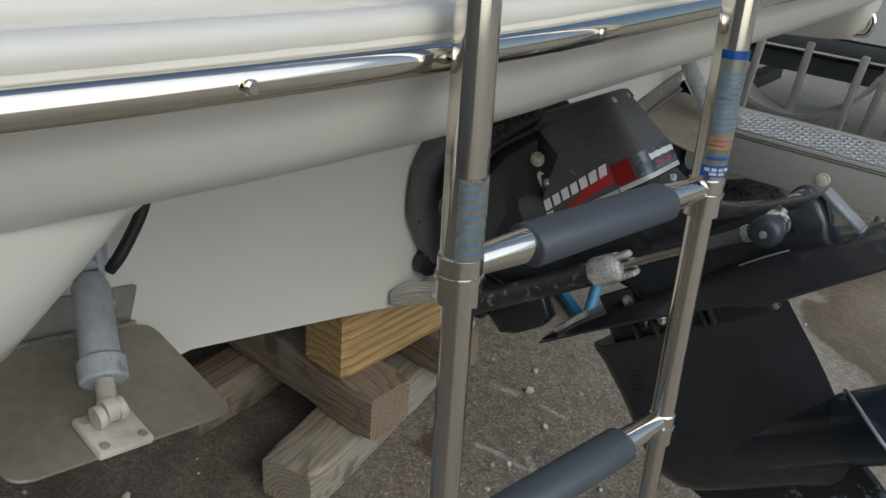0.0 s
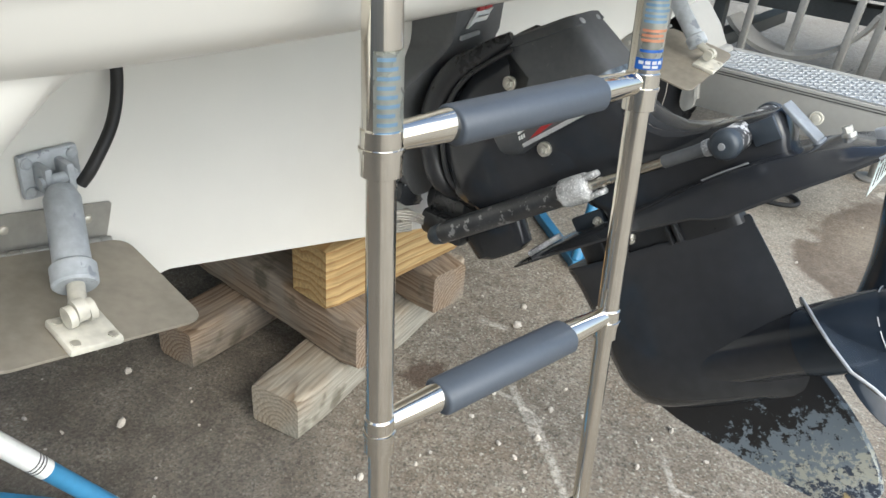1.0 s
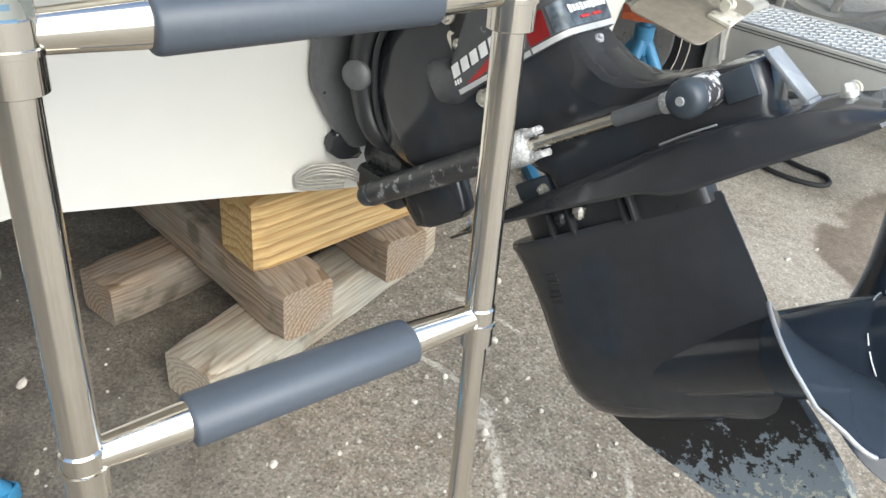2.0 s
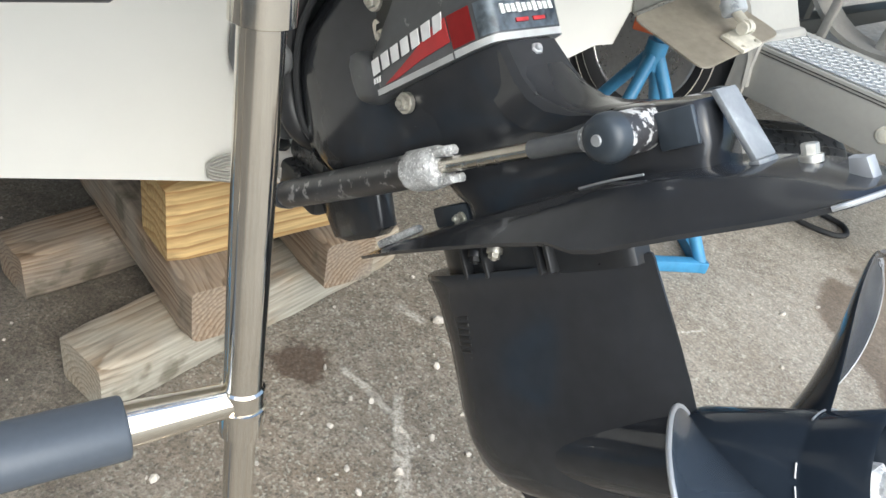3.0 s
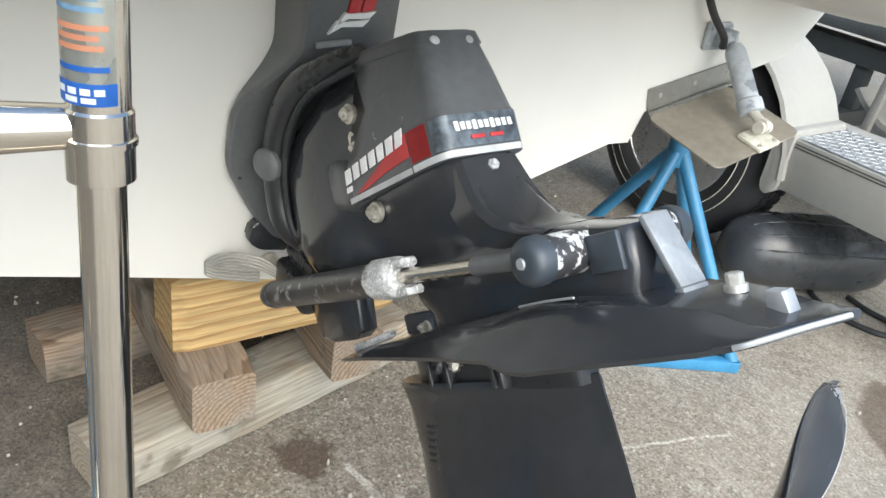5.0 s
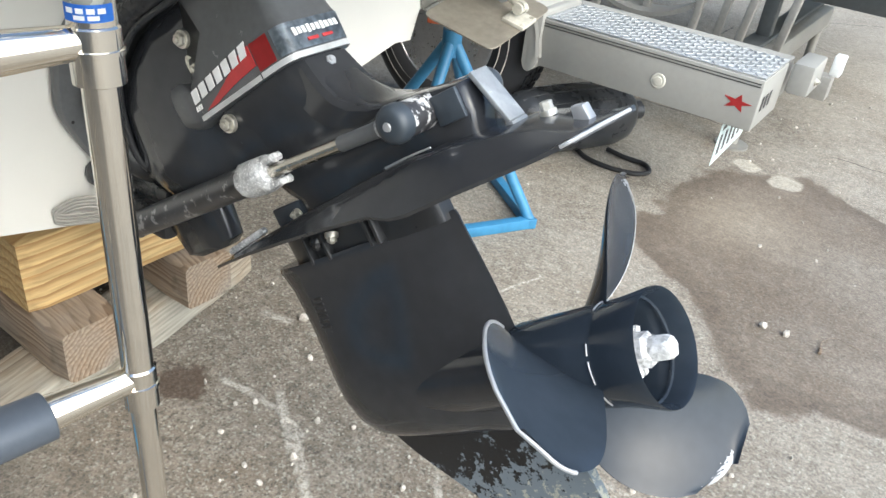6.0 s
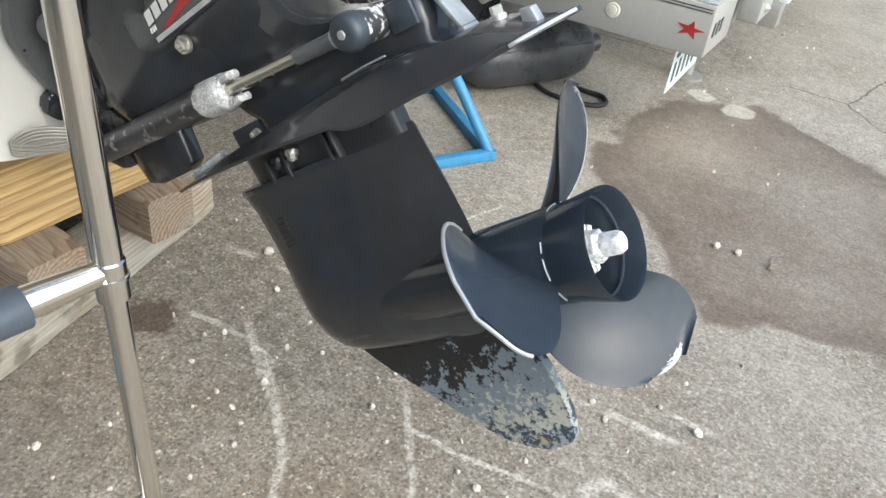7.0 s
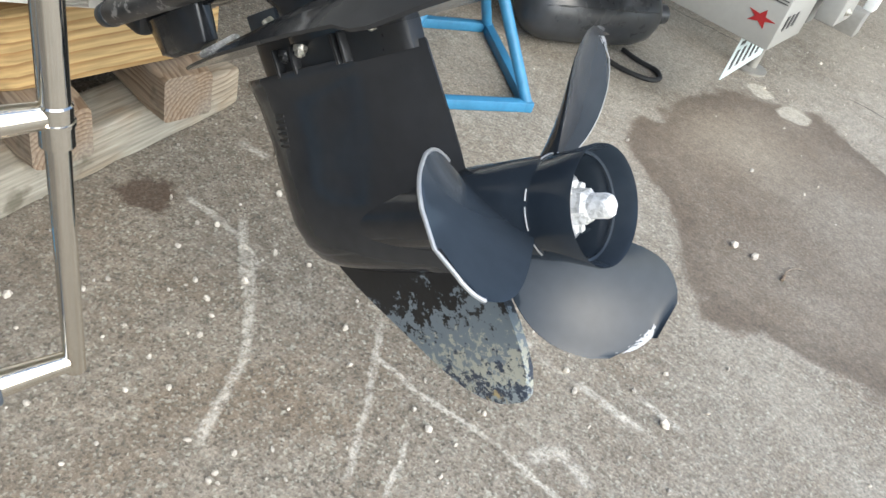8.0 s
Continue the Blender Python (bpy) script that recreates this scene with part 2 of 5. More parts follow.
    colour = blend(math_node("MULTIPLY", speck, 0.8), colour, (0.60, 0.56, 0.48))
    pits = noise_at(60, 6, 0.75)
    colour = blend(span(pits, 0.54, 0.66, 0, 0.6), colour, (0.11, 0.105, 0.088))
    # paler area towards the open side
    pale = math_node("MULTIPLY", span(math_node("ADD", math_node("MULTIPLY", X, 0.5), Y), 0.55, 1.25), span(noise_at(3.0, 6), 0.3, 0.6))
    colour = blend(math_node("MULTIPLY", pale, 0.45), colour, (0.42, 0.385, 0.325))
    # sunlight on the ground astern and far off, put into its colour
    sunlit_tint = math_node("MAXIMUM", span(X, 1.35, 2.0), span(Y, 2.5, 3.6))
    colour = blend(math_node("MULTIPLY", sunlit_tint, span(noise_at(2.0, 6), 0.25, 0.6, 0.1, 0.5)), colour, (0.36, 0.325, 0.265))
    # ragged grime, with the boat's shade on the concrete painted in
    grime_shade = math_node("MULTIPLY", span(math_node("ADD", math_node("ADD", X, math_node("MULTIPLY", Y, 0.9)), math_node("MULTIPLY", noise_at(4.0, 7, 0.65), 0.6)), -0.15, 0.35, 1, 0), span(noise_at(11, 7, 0.7), 0.3, 0.6, 0.4, 1.0))
    colour = blend(math_node("MULTIPLY", grime_shade, 0.75), colour, (0.085, 0.075, 0.062))
    # wet brown patch that runs off beside the trailer
    edge = math_node("SUBTRACT", math_node("ADD", X, math_node("MULTIPLY", Y, 0.95)), 1.63)
    far_edge = math_node("SUBTRACT", 2.03, math_node("ADD", Y, math_node("MULTIPLY", math_node("ABSOLUTE", math_node("SUBTRACT", X, 0.75)), 0.5)))
    low_x = math_node("SUBTRACT", X, 0.41)
    low_y = math_node("SUBTRACT", Y, math_node("SUBTRACT", 0.81, math_node("MULTIPLY", math_node("SUBTRACT", X, 1.1), -0.3)))
    wet = math_node("MINIMUM", math_node("MINIMUM", edge, far_edge), math_node("MINIMUM", low_x, low_y))
    wander = math_node("MULTIPLY_ADD", noise_at(3.4, 4, 0.55), 0.30, -0.15)
    wander = math_node("ADD", wander, math_node("MULTIPLY_ADD", noise_at(17, 6, 0.7), 0.13, -0.065))
    wet = math_node("ADD", wet, wander)
    wet_mask = span(wet, 0.0, 0.03)
    wet_in = math_node("MULTIPLY", wet_mask, span(noise_at(2.3, 6, 0.6), 0.25, 0.6, 0.45, 1.0))
    rim = math_node("MULTIPLY", wet_mask, span(wet, 0.02, 0.16, 0.5, 0))
    colour = blend(math_node("MULTIPLY", wet_in, 0.70), colour, (0.130, 0.092, 0.060))
    colour = blend(rim, colour, (0.095, 0.070, 0.050))
    # the lighter spot inside it
    spot = nodes.new("ShaderNodeVectorMath")
    spot.operation = "DISTANCE"
    spot.inputs[1].default_value = (0.66, 1.55, 0)
    link(warped.outputs[0], spot.inputs[0])
    colour = blend(span(spot.outputs["Value"], 0.05, 0.26, 0.45, 0), colour, (0.37, 0.32, 0.25))
    for cx, cy, r in ((0.55, 1.98, 0.05), (0.69, 1.95, 0.06)):
        dist = nodes.new("ShaderNodeVectorMath")
        dist.operation = "DISTANCE"
        dist.inputs[1].default_value = (cx, cy, 0)
        link(warped.outputs[0], dist.inputs[0])
        colour = blend(span(dist.outputs["Value"], r * 0.8, r, 0.8, 0), colour, (0.50, 0.46, 0.38))
    # rusty drip beside the timber
    dist = nodes.new("ShaderNodeVectorMath")
    dist.operation = "DISTANCE"
    dist.inputs[1].default_value = (0.02, 0.03, 0)
    link(warped.outputs[0], dist.inputs[0])
    colour = blend(span(math_node("MULTIPLY_ADD", noise_at(26, 6, 0.7), 0.13, math_node("SUBTRACT", dist.outputs["Value"], 0.065)), 0.045, 0.065, 0.8, 0), colour, (0.080, 0.052, 0.034))
    # pale scrapes
    ragged = math_node("MULTIPLY", span(noise_at(60, 6, 0.85), 0.40, 0.53), span(noise_at(9, 4), 0.30, 0.50))
    fine_warp = nodes.new("ShaderNodeVectorMath")
    fine_warp.operation = "MULTIPLY_ADD"
    fine_warp.inputs[1].default_value = (0.028, 0.028, 0)
    ripple = nodes.new("ShaderNodeTexNoise")
    ripple.inputs["Scale"].default_value, ripple.inputs["Detail"].default_value, ripple.inputs["Roughness"].default_value = 22, 7, 0.7
    link(where, ripple.inputs["Vector"])
    link(ripple.outputs["Color"], fine_warp.inputs[0])
    link(where, fine_warp.inputs[2])
    scrape_total = None
    for ax, ay, bx, by, w in SCRAPES:
        a, b = Vector((ax + 0.014, ay + 0.014, 0)), Vector((bx + 0.014, by + 0.014, 0))
        d = (b - a).normalized()
        rel = nodes.new("ShaderNodeVectorMath")
        rel.operation = "SUBTRACT"
        link(fine_warp.outputs[0], rel.inputs[0])
        rel.inputs[1].default_value = a
        along = nodes.new("ShaderNodeVectorMath")
        along.operation = "DOT_PRODUCT"
        along.inputs[1].default_value = d
        link(rel.outputs[0], along.inputs[0])
        across = nodes.new("ShaderNodeVectorMath")
        across.operation = "DOT_PRODUCT"
        across.inputs[1].default_value = (-d.y, d.x, 0)
        link(rel.outputs[0], across.inputs[0])
        side = span(math_node("ABSOLUTE", across.outputs["Value"]), w * 0.4, w, 1, 0)
        t = along.outputs["Value"]
        ends = math_node("MULTIPLY", span(t, -0.012, 0.010), span(t, (b - a).length - 0.010, (b - a).length + 0.012, 1, 0))
        one = math_node("MULTIPLY", side, ends)
        scrape_total = one if scrape_total is None else math_node("MAXIMUM", scrape_total, one)
    colour = blend(math_node("MULTIPLY", math_node("MULTIPLY", scrape_total, ragged), 0.75), colour, (0.62, 0.58, 0.51))
    # hair cracks
    crack = nodes.new("ShaderNodeTexVoronoi")
    crack.feature = "DISTANCE_TO_EDGE"
    crack.inputs["Scale"].default_value = 0.75
    link(warped.outputs[0], crack.inputs["Vector"])
    crack_mask = math_node("MULTIPLY", span(crack.outputs["Distance"], 0.0005, 0.004, 1, 0), math_node("MULTIPLY", span(noise_at(1.3, 3), 0.46, 0.52), span(Y, 1.9, 2.3)))
    colour = blend(math_node("MULTIPLY", crack_mask, 0.8), colour, (0.05, 0.045, 0.04))
    sand = nodes.new("ShaderNodeVectorMath")
    sand.operation = "SCALE"
    link(colour, sand.inputs[0])
    link(math_node("MULTIPLY", span(noise_at(130, 5, 0.75), 0.3, 0.7, 0.58, 1.42), span(noise_at(34, 6, 0.75), 0.3, 0.7, 0.74, 1.26)), sand.inputs["Scale"])
    link(sand.outputs[0], bsdf.inputs["Base Color"])
    link(span(wet_mask, 0, 1, 0.88, 0.62), bsdf.inputs["Roughness"])
    height = math_node("ADD", math_node("MULTIPLY", grit.outputs["Distance"], 0.6), math_node("MULTIPLY", pits, 0.8))
    height = math_node("SUBTRACT", height, math_node("MULTIPLY", crack_mask, 1.0))
    b = nodes.new("ShaderNodeBump")
    b.inputs["Strength"].default_value, b.inputs["Distance"].default_value = 0.5, 0.004
    link(height, b.inputs["Height"])
    link(b.outputs[0], bsdf.inputs["Normal"])
    return mat


# pale scrapes on the ground: half width, then the points of each
SCRAPE_LINES = [
    (0.012, (0.254, 0.100), (0.366, 0.016), (0.461, -0.074), (0.548, -0.223)),
    (0.008, (0.535, 0.175), (0.593, 0.103), (0.663, 0.012), (0.730, -0.093)),
    (0.007, (0.590, 0.106), (0.692, 0.111), (0.835, 0.138), (0.970, 0.138)),
    (0.011, (0.640, 0.385), (0.809, 0.355), (0.899, 0.365), (0.994, 0.373)),
    (0.016, (0.899, 0.160), (0.914, 0.207), (0.944, 0.209), (0.990, 0.199)),
    (0.009, (0.963, 0.434), (1.040, 0.433)),
    (0.006, (0.742, 0.029), (0.790, -0.071)),
    (0.010, (0.072, 0.094), (0.222, 0.106), (0.299, 0.086)),
    (0.011, (0.182, 0.138), (0.303, 0.051), (0.355, 0.019)),
    (0.013, (-0.024, 0.294), (0.040, 0.311)),
    (0.007, (0.112, 0.316), (0.173, 0.314)),
    (0.005, (0.28, 0.60), (0.36, 0.86)),
]
SCRAPES = [(*p, *q, line[0]) for line in SCRAPE_LINES for p, q in zip(line[1:], line[2:])]
gelcoat = surface("gelcoat", (0.66, 0.65, 0.61), 0.36, vary=0.035, scale=1.6, fine=9, bump=0.004, rough_vary=0.03)
gelcoat_lip = surface("gelcoat_rim", (0.68, 0.665, 0.615), 0.30, vary=0.04, scale=1.8, fine=10, bump=0.004, rough_vary=0.03)
steel = surface("polished_stainless", (0.80, 0.755, 0.67), 0.10, metal=1.0, vary=0.06, scale=3, fine=40, bump=0.006, rough_vary=0.05)
grip_rubber = surface("slate_grip", (0.062, 0.073, 0.090), 0.46, vary=0.10, scale=3, fine=200, bump=0.06, rough_vary=0.06)
black_paint = surface("black_gloss_paint", (0.031, 0.033, 0.037), 0.13, vary=0.16, scale=3, fine=40, bump=0.006, rough_vary=0.04, worn=(0.16, 0.165, 0.17), worn_at=0.735, worn_scale=90)
black_scuffed = surface("black_paint_scuffed", (0.045, 0.047, 0.051), 0.36, vary=0.4, scale=14, fine=180, bump=0.05, worn=(0.26, 0.26, 0.26), worn_at=0.575, worn_scale=55)
black_satin = surface("black_satin_casting", (0.105, 0.109, 0.112), 0.40, vary=0.15, scale=4, fine=120, bump=0.03, rough_vary=0.06)
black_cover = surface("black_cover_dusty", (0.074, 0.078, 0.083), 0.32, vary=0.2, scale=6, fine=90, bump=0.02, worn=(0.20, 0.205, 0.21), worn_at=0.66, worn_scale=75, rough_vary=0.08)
black_ring = surface("black_casting_dark", (0.024, 0.025, 0.027), 0.30, vary=0.2, scale=9, fine=110, bump=0.04, rough_vary=0.08)
rubber = surface("black_rubber", (0.018, 0.018, 0.019), 0.6, vary=0.3, fine=80, bump=0.1)
cap_grey = surface("slate_plastic", (0.040, 0.050, 0.062), 0.42, vary=0.2, bump=0.05)
anode = surface("corroded_zinc", (0.47, 0.475, 0.475), 0.62, metal=0.25, vary=0.40, scale=60, fine=320, bump=1.0, worn=(0.82, 0.82, 0.81), worn_at=0.56, worn_scale=300)
chipped = surface("chipped_white_black", (0.70, 0.70, 0.69), 0.45, metal=0.3, vary=0.2, scale=30, fine=160, bump=0.4, worn=(0.05, 0.05, 0.054), worn_at=0.445, worn_scale=46)
rod_steel = surface("trim_rod", (0.55, 0.52, 0.46), 0.25, metal=1.0, vary=0.1, bump=0.01)
bolt_steel = surface("dull_bolt", (0.56, 0.54, 0.48), 0.42, metal=0.75, vary=0.3, scale=40, fine=200, bump=0.3)
alloy = surface("bare_alloy", (0.47, 0.48, 0.49), 0.42, metal=0.5, vary=0.15, scale=15, bump=0.1)
alloy_dull = surface("weathered_alloy", (0.30, 0.315, 0.325), 0.5, metal=0.3, vary=0.18, scale=22, fine=140, bump=0.15, worn=(0.42, 0.43, 0.43), worn_at=0.62, worn_scale=60)
prop_paint = surface("propeller_paint", (0.030, 0.039, 0.052), 0.14, vary=0.15, scale=4, fine=40, bump=0.008, rough_vary=0.05, spec=0.26)
red = surface("red_decal", (0.38, 0.024, 0.026), 0.4, vary=0.15, scale=20, bump=0.02)
white_decal = surface("white_decal", (0.72, 0.73, 0.73), 0.42, vary=0.1, scale=25, bump=0.02)
grey_decal = surface("grey_decal", (0.16, 0.19, 0.22), 0.35, metal=0.3, vary=0.5, scale=55, fine=160, bump=0.04)
tab_metal = surface("tab_stainless", (0.34, 0.335, 0.31), 0.42, metal=0.7, vary=0.16, scale=5, fine=70, bump=0.05, rough_vary=0.1)
tab_dirty = surface("tab_stainless_dull", (0.335, 0.305, 0.255), 0.55, metal=0.45, vary=0.2, scale=6, fine=60, bump=0.08)
actuator_grey = surface("weathered_actuator", (0.40, 0.43, 0.46), 0.6, vary=0.22, scale=16, fine=90, bump=0.1, worn=(0.24, 0.26, 0.29), worn_at=0.6, worn_scale=18)
plastic_pale = surface("pale_plastic", (0.56, 0.54, 0.47), 0.5, vary=0.18, scale=20, bump=0.06)
blue_paint = surface("blue_paint", (0.050, 0.205, 0.375), 0.42, vary=0.15, scale=12, fine=60, bump=0.05, worn=(0.03, 0.06, 0.10), worn_at=0.70, worn_scale=22)
orange_paint = surface("orange_top", (0.55, 0.13, 0.05), 0.5, vary=0.2, bump=0.05)
trailer_grey = surface("trailer_grey_paint", (0.33, 0.325, 0.30), 0.5, vary=0.06, scale=3, fine=60, bump=0.02)
tread_plate = surface("tread_plate", (0.50, 0.52, 0.53), 0.36, metal=0.7, vary=0.12, scale=10, bump=0.05)
dark_line = surface("dark_pinstripe", (0.05, 0.05, 0.05), 0.5, bump=0.0)
tyre_rubber = surface("tyre_rubber", (0.028, 0.028, 0.030), 0.7, vary=0.2, fine=60, bump=0.15)
rim_metal = surface("wheel_rim", (0.52, 0.52, 0.52), 0.3, metal=0.8, vary=0.15, bump=0.03)
frame_dark = surface("dark_frame", (0.06, 0.065, 0.065), 0.55, vary=0.2, bump=0.05)
galvanised = surface("galvanised_frame", (0.34, 0.33, 0.30), 0.5, metal=0.5, vary=0.15, bump=0.05)
plate_white = surface("plate_white", (0.60, 0.70, 0.70), 0.4, vary=0.06, bump=0.02)
stone = surface("pebble", (0.50, 0.46, 0.40), 0.85, vary=0.3, scale=50, fine=200, bump=0.3)
label_blue = surface("label_blue", (0.03, 0.14, 0.50), 0.4, bump=0.0)
label_cream = surface("label_foil", (0.50, 0.51, 0.46), 0.30, metal=0.5, vary=0.15, scale=30, bump=0.0)
label_orange = surface("label_orange", (0.62, 0.30, 0.18), 0.4, bump=0.0)
label_blue_pale = surface("label_blue_faded", (0.22, 0.36, 0.50), 0.4, bump=0.0)
label_white = surface("label_white", (0.75, 0.76, 0.74), 0.45, bump=0.0)
wood_old = wood("weathered_timber", (0.31, 0.235, 0.165), (0.15, 0.095, 0.055), 48, (0.01, -0.02), grey=(0.27, 0.24, 0.20), stain=(0.08, 0.07, 0.045))
wood_grey = wood("grey_timber", (0.38, 0.325, 0.25), (0.22, 0.165, 0.11), 42, (-0.02, -0.03), grey=(0.36, 0.345, 0.295), stain=(0.10, 0.09, 0.06))
wood_new = wood("new_yellow_timber", (0.52, 0.37, 0.17), (0.33, 0.19, 0.07), 21, (-0.02, 0.09))

# ---- ground ----
ground_mesh = bmesh.new()
bmesh.ops.create_grid(ground_mesh, x_segments=2, y_segments=2, size=60)
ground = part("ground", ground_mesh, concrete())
tagged(ground, "worn grey-brown concrete pavement with a damp brown stain and pale scrapes", "pavement", kind="structure")


def pebbles():
    bm = bmesh.new()
    rng = random.Random(4)
    spots = [(0.158, 0.249, 0.010), (0.055, 0.338, 0.012), (0.379, -0.101, 0.007), (1.018, 0.414, 0.012), (0.869, 1.058, 0.013), (0.922, 1.063, 0.012), (0.43, 1.10, 0.008), (0.02, 0.42, 0.011), (-0.31, -0.52, 0.013), (-0.45, -0.42, 0.011)]
    spots += [(0.407, -0.252, 0.006), (0.440, -0.199, 0.005), (0.463, -0.332, 0.005), (0.610, -0.249, 0.007), (0.625, -0.149, 0.0055), (0.676, -0.166, 0.005), (0.187, -0.148, 0.006), (0.533, -0.092, 0.0045), (0.596, -0.195, 0.006)]
    for _ in range(320):
        spots.append((rng.uniform(-0.9, 1.6), rng.uniform(-0.7, 2.6), rng.choice((0.0025, 0.003, 0.0035, 0.004, 0.006))))
    for _ in range(60):
        spots.append((rng.uniform(0.45, 1.6), rng.uniform(1.2, 3.4), rng.uniform(0.0035, 0.0075)))
    for _ in range(90):
        spots.append((rng.uniform(0.1, 1.25), rng.uniform(-0.45, 0.55), rng.choice((0.0035, 0.004, 0.005, 0.006, 0.0075))))
    spots = [q for q in spots if not (q[0] + 1.05 * q[1] > 1.75 and q[1] < 2.0 and q[2] < 0.009 and rng.random() < 0.75)]
    for x, y, r in spots:
        made = bmesh.ops.create_icosphere(bm, subdivisions=1, radius=r)["verts"]
        q = Euler((rng.uniform(0, 3), rng.uniform(0, 3), rng.uniform(0, 3))).to_matrix()
        k = Vector((rng.uniform(0.7, 1.3), rng.uniform(0.7, 1.2), rng.uniform(0.5, 0.9)))
        for v in made:
            c = v.co * rng.uniform(0.8, 1.15)
            v.co = q @ Vector((c.x * k.x, c.y * k.y, c.z * k.z)) + Vector((x, y, r * 0.45))
    ob = part("pebbles", bm, stone, sharp=20)
    tagged(ob, "scattered pale pebbles and grit on the concrete", "pebbles", kind="stuff")


def twig():
    pts = curve_points([(1.004, 1.040, 0.006), (0.999, 1.092, 0.006), (1.022, 1.128, 0.007), (1.075, 1.124, 0.005)], 6)
    ob = part("twig", tube(bmesh.new(), pts, [0.0040 if k < 3 else 0.0013 for k in range(len(pts))], 8), wood_old)
    tagged(ob, "thin dark curled twig on the damp concrete", "twig")


twig()


pebbles()


# ---- the boat ----
HULL_EDGE = [(0.03, 0.372), (0.35, 0.458), (0.67, 0.540), (0.725, 0.537), (0.75, 0.60), (1.20, 0.70), (1.28, 0.79), (1.33, 1.00), (1.33, 1.10),
             (-1.27, 1.10), (-1.27, 1.00), (-1.22, 0.79), (-1.14, 0.69), (-0.635, 0.60), (-0.61, 0.511), (-0.552, 0.514), (-0.26, 0.444)]


def platform_edge(y):
    """How far aft the swim platform reaches at y, and how much its rim drops."""
    edge = 0.520 - 0.060 * (max(0.0, y + 0.3) / 1.6) ** 2 - 0.045 * (max(0.0, -0.55 - y) / 0.39) ** 1.6
    edge -= 0.30 * max(0.0, (abs(y) / 1.3 - 0.78) / 0.22) ** 2.4
    return edge, -0.010 * max(0.0, y + 0.3)


def boat():
    b = thing("motor_boat", pose(0, 0, 0.385), "white fibreglass motor boat with swim platform, blocked on timber", "boat")
    bm = bmesh.new()
    loop = HULL_EDGE
    loops = []
    for x, wide, lift in ((0, 1, 0), (-1.5, 1, 0.0), (-3.5, 0.97, 0.02), (-5.0, 0.7, 0.15), (-6.2, 0.15, 0.5)):
        loops.append([(x, y * wide, z + lift * (1.1 - z)) for y, z in loop])
    loft(bm, loops)
    part("hull", bm, gelcoat, b, sharp=25)
    # swim platform: rim, rounded lower lip and underside
    bm = bmesh.new()
    rows = []
    for y in [-1.3 + 2.6 * k / 36 for k in range(37)]:
        edge, drop = platform_edge(y)
        profile = [(0.0, 1.077), (edge - 0.055, 1.077), (edge - 0.020, 1.073), (edge - 0.004, 1.065), (edge, 1.045), (edge - 0.004, 1.033), (edge - 0.018, 1.022), (edge - 0.024, 1.008), (edge - 0.034, 0.985), (edge - 0.050, 0.967), (edge - 0.070, 0.958), (edge - 0.095, 0.954), (edge - 0.2, 0.958), (0.0, 0.968)]
        rows.append([(max(0.0, px), y, z + drop) for px, z in profile])
    loft(bm, rows)
    part("swim_platform", bm, gelcoat_lip, b, "glossy white moulded swim platform", sharp=50)
    # stainless rub rail round its edge
    line = []
    for y in [-1.24 + 2.44 * k / 40 for k in range(41)]:
        edge, drop = platform_edge(y)
        line.append((edge + 0.001, y, 1.045 + drop))
    rail = part("rub_rail", tube(bmesh.new(), line, 0.0105, 16), steel, b, "polished stainless half-round rub rail")
    mould = [(x - 0.012, y, z + 0.019) for x, y, z in line]
    part("moulding", tube(bmesh.new(), mould, 0.0105, 12), gelcoat_lip, b, "white rounded moulding above the rail")
    mould = [(x - 0.040, y, z + 0.032) for x, y, z in line]
    part("moulding", tube(bmesh.new(), mould, 0.012, 12), gelcoat_lip, b, "white rounded moulding above the rail")
    for y in (-0.965, -0.83, -0.52, -0.2, 0.12):
        x = min(line, key=lambda p: abs(p[1] - y))
        bm = lathe(bmesh.new(), (x[0] + 0.009, y, x[2]), (1, 0, 0.1), [(0, 0.0045), (0.0015, 0.0045), (0.003, 0.003)], 12)
        part("screw", bm, steel, rail)
    # deck and coaming over the transom
    bm = box(bmesh.new(), (-0.06, 0, 1.30), (0.12, 2.5, 0.5), 0.03)
    part("coaming", bm, gelcoat, b)
    # deeper rounded quarters under the platform's corners, each with an eye
    for side in (-1, 1):
        bm = bmesh.new()
        rows = []
        for k in range(15):
            f = k / 14
            y = side * (0.825 + 0.435 * f) + (0.05 if side > 0 else 0)
            grow = min(1.0, f / 0.32)
            deep = 0.115 * math.sin(grow * math.pi / 2) ** 1.2
            xe = 0.425 - 0.36 * max(0, (f - 0.35) / 0.65) ** 2.2
            zb = 0.962 - deep
            rows.append([(0.0, y, 0.975), (xe, y, 0.975), (xe - 0.002, y, 0.97 - 0.35 * deep), (xe - 0.014, y, 0.965 - 0.7 * deep), (xe - 0.04, y, zb + 0.004), (xe - 0.08, y, zb - 0.004), (max(0.0, xe - 0.2), y, zb - 0.012), (0.0, y, zb - 0.02)])
        loft(bm, rows)
        pod = part("quarter_bulge", bm, gelcoat_lip, b, sharp=60)
        c = Vector((0.385, side * 0.968 + (0.05 if side > 0 else 0), 0.903))
        pts = [c + Vector((-0.01, 0, 0.012)), c + Vector((0.022, 0, 0.012)), c + Vector((0.036, 0, 0.0)), c + Vector((0.036, 0, -0.022)), c + Vector((0.022, 0, -0.036)), c + Vector((-0.03, 0, -0.036))]
        part("stern_eye", tube(bmesh.new(), curve_points(pts, 6), 0.009, 14), steel, pod, "polished stern eye")
    return b


boat()


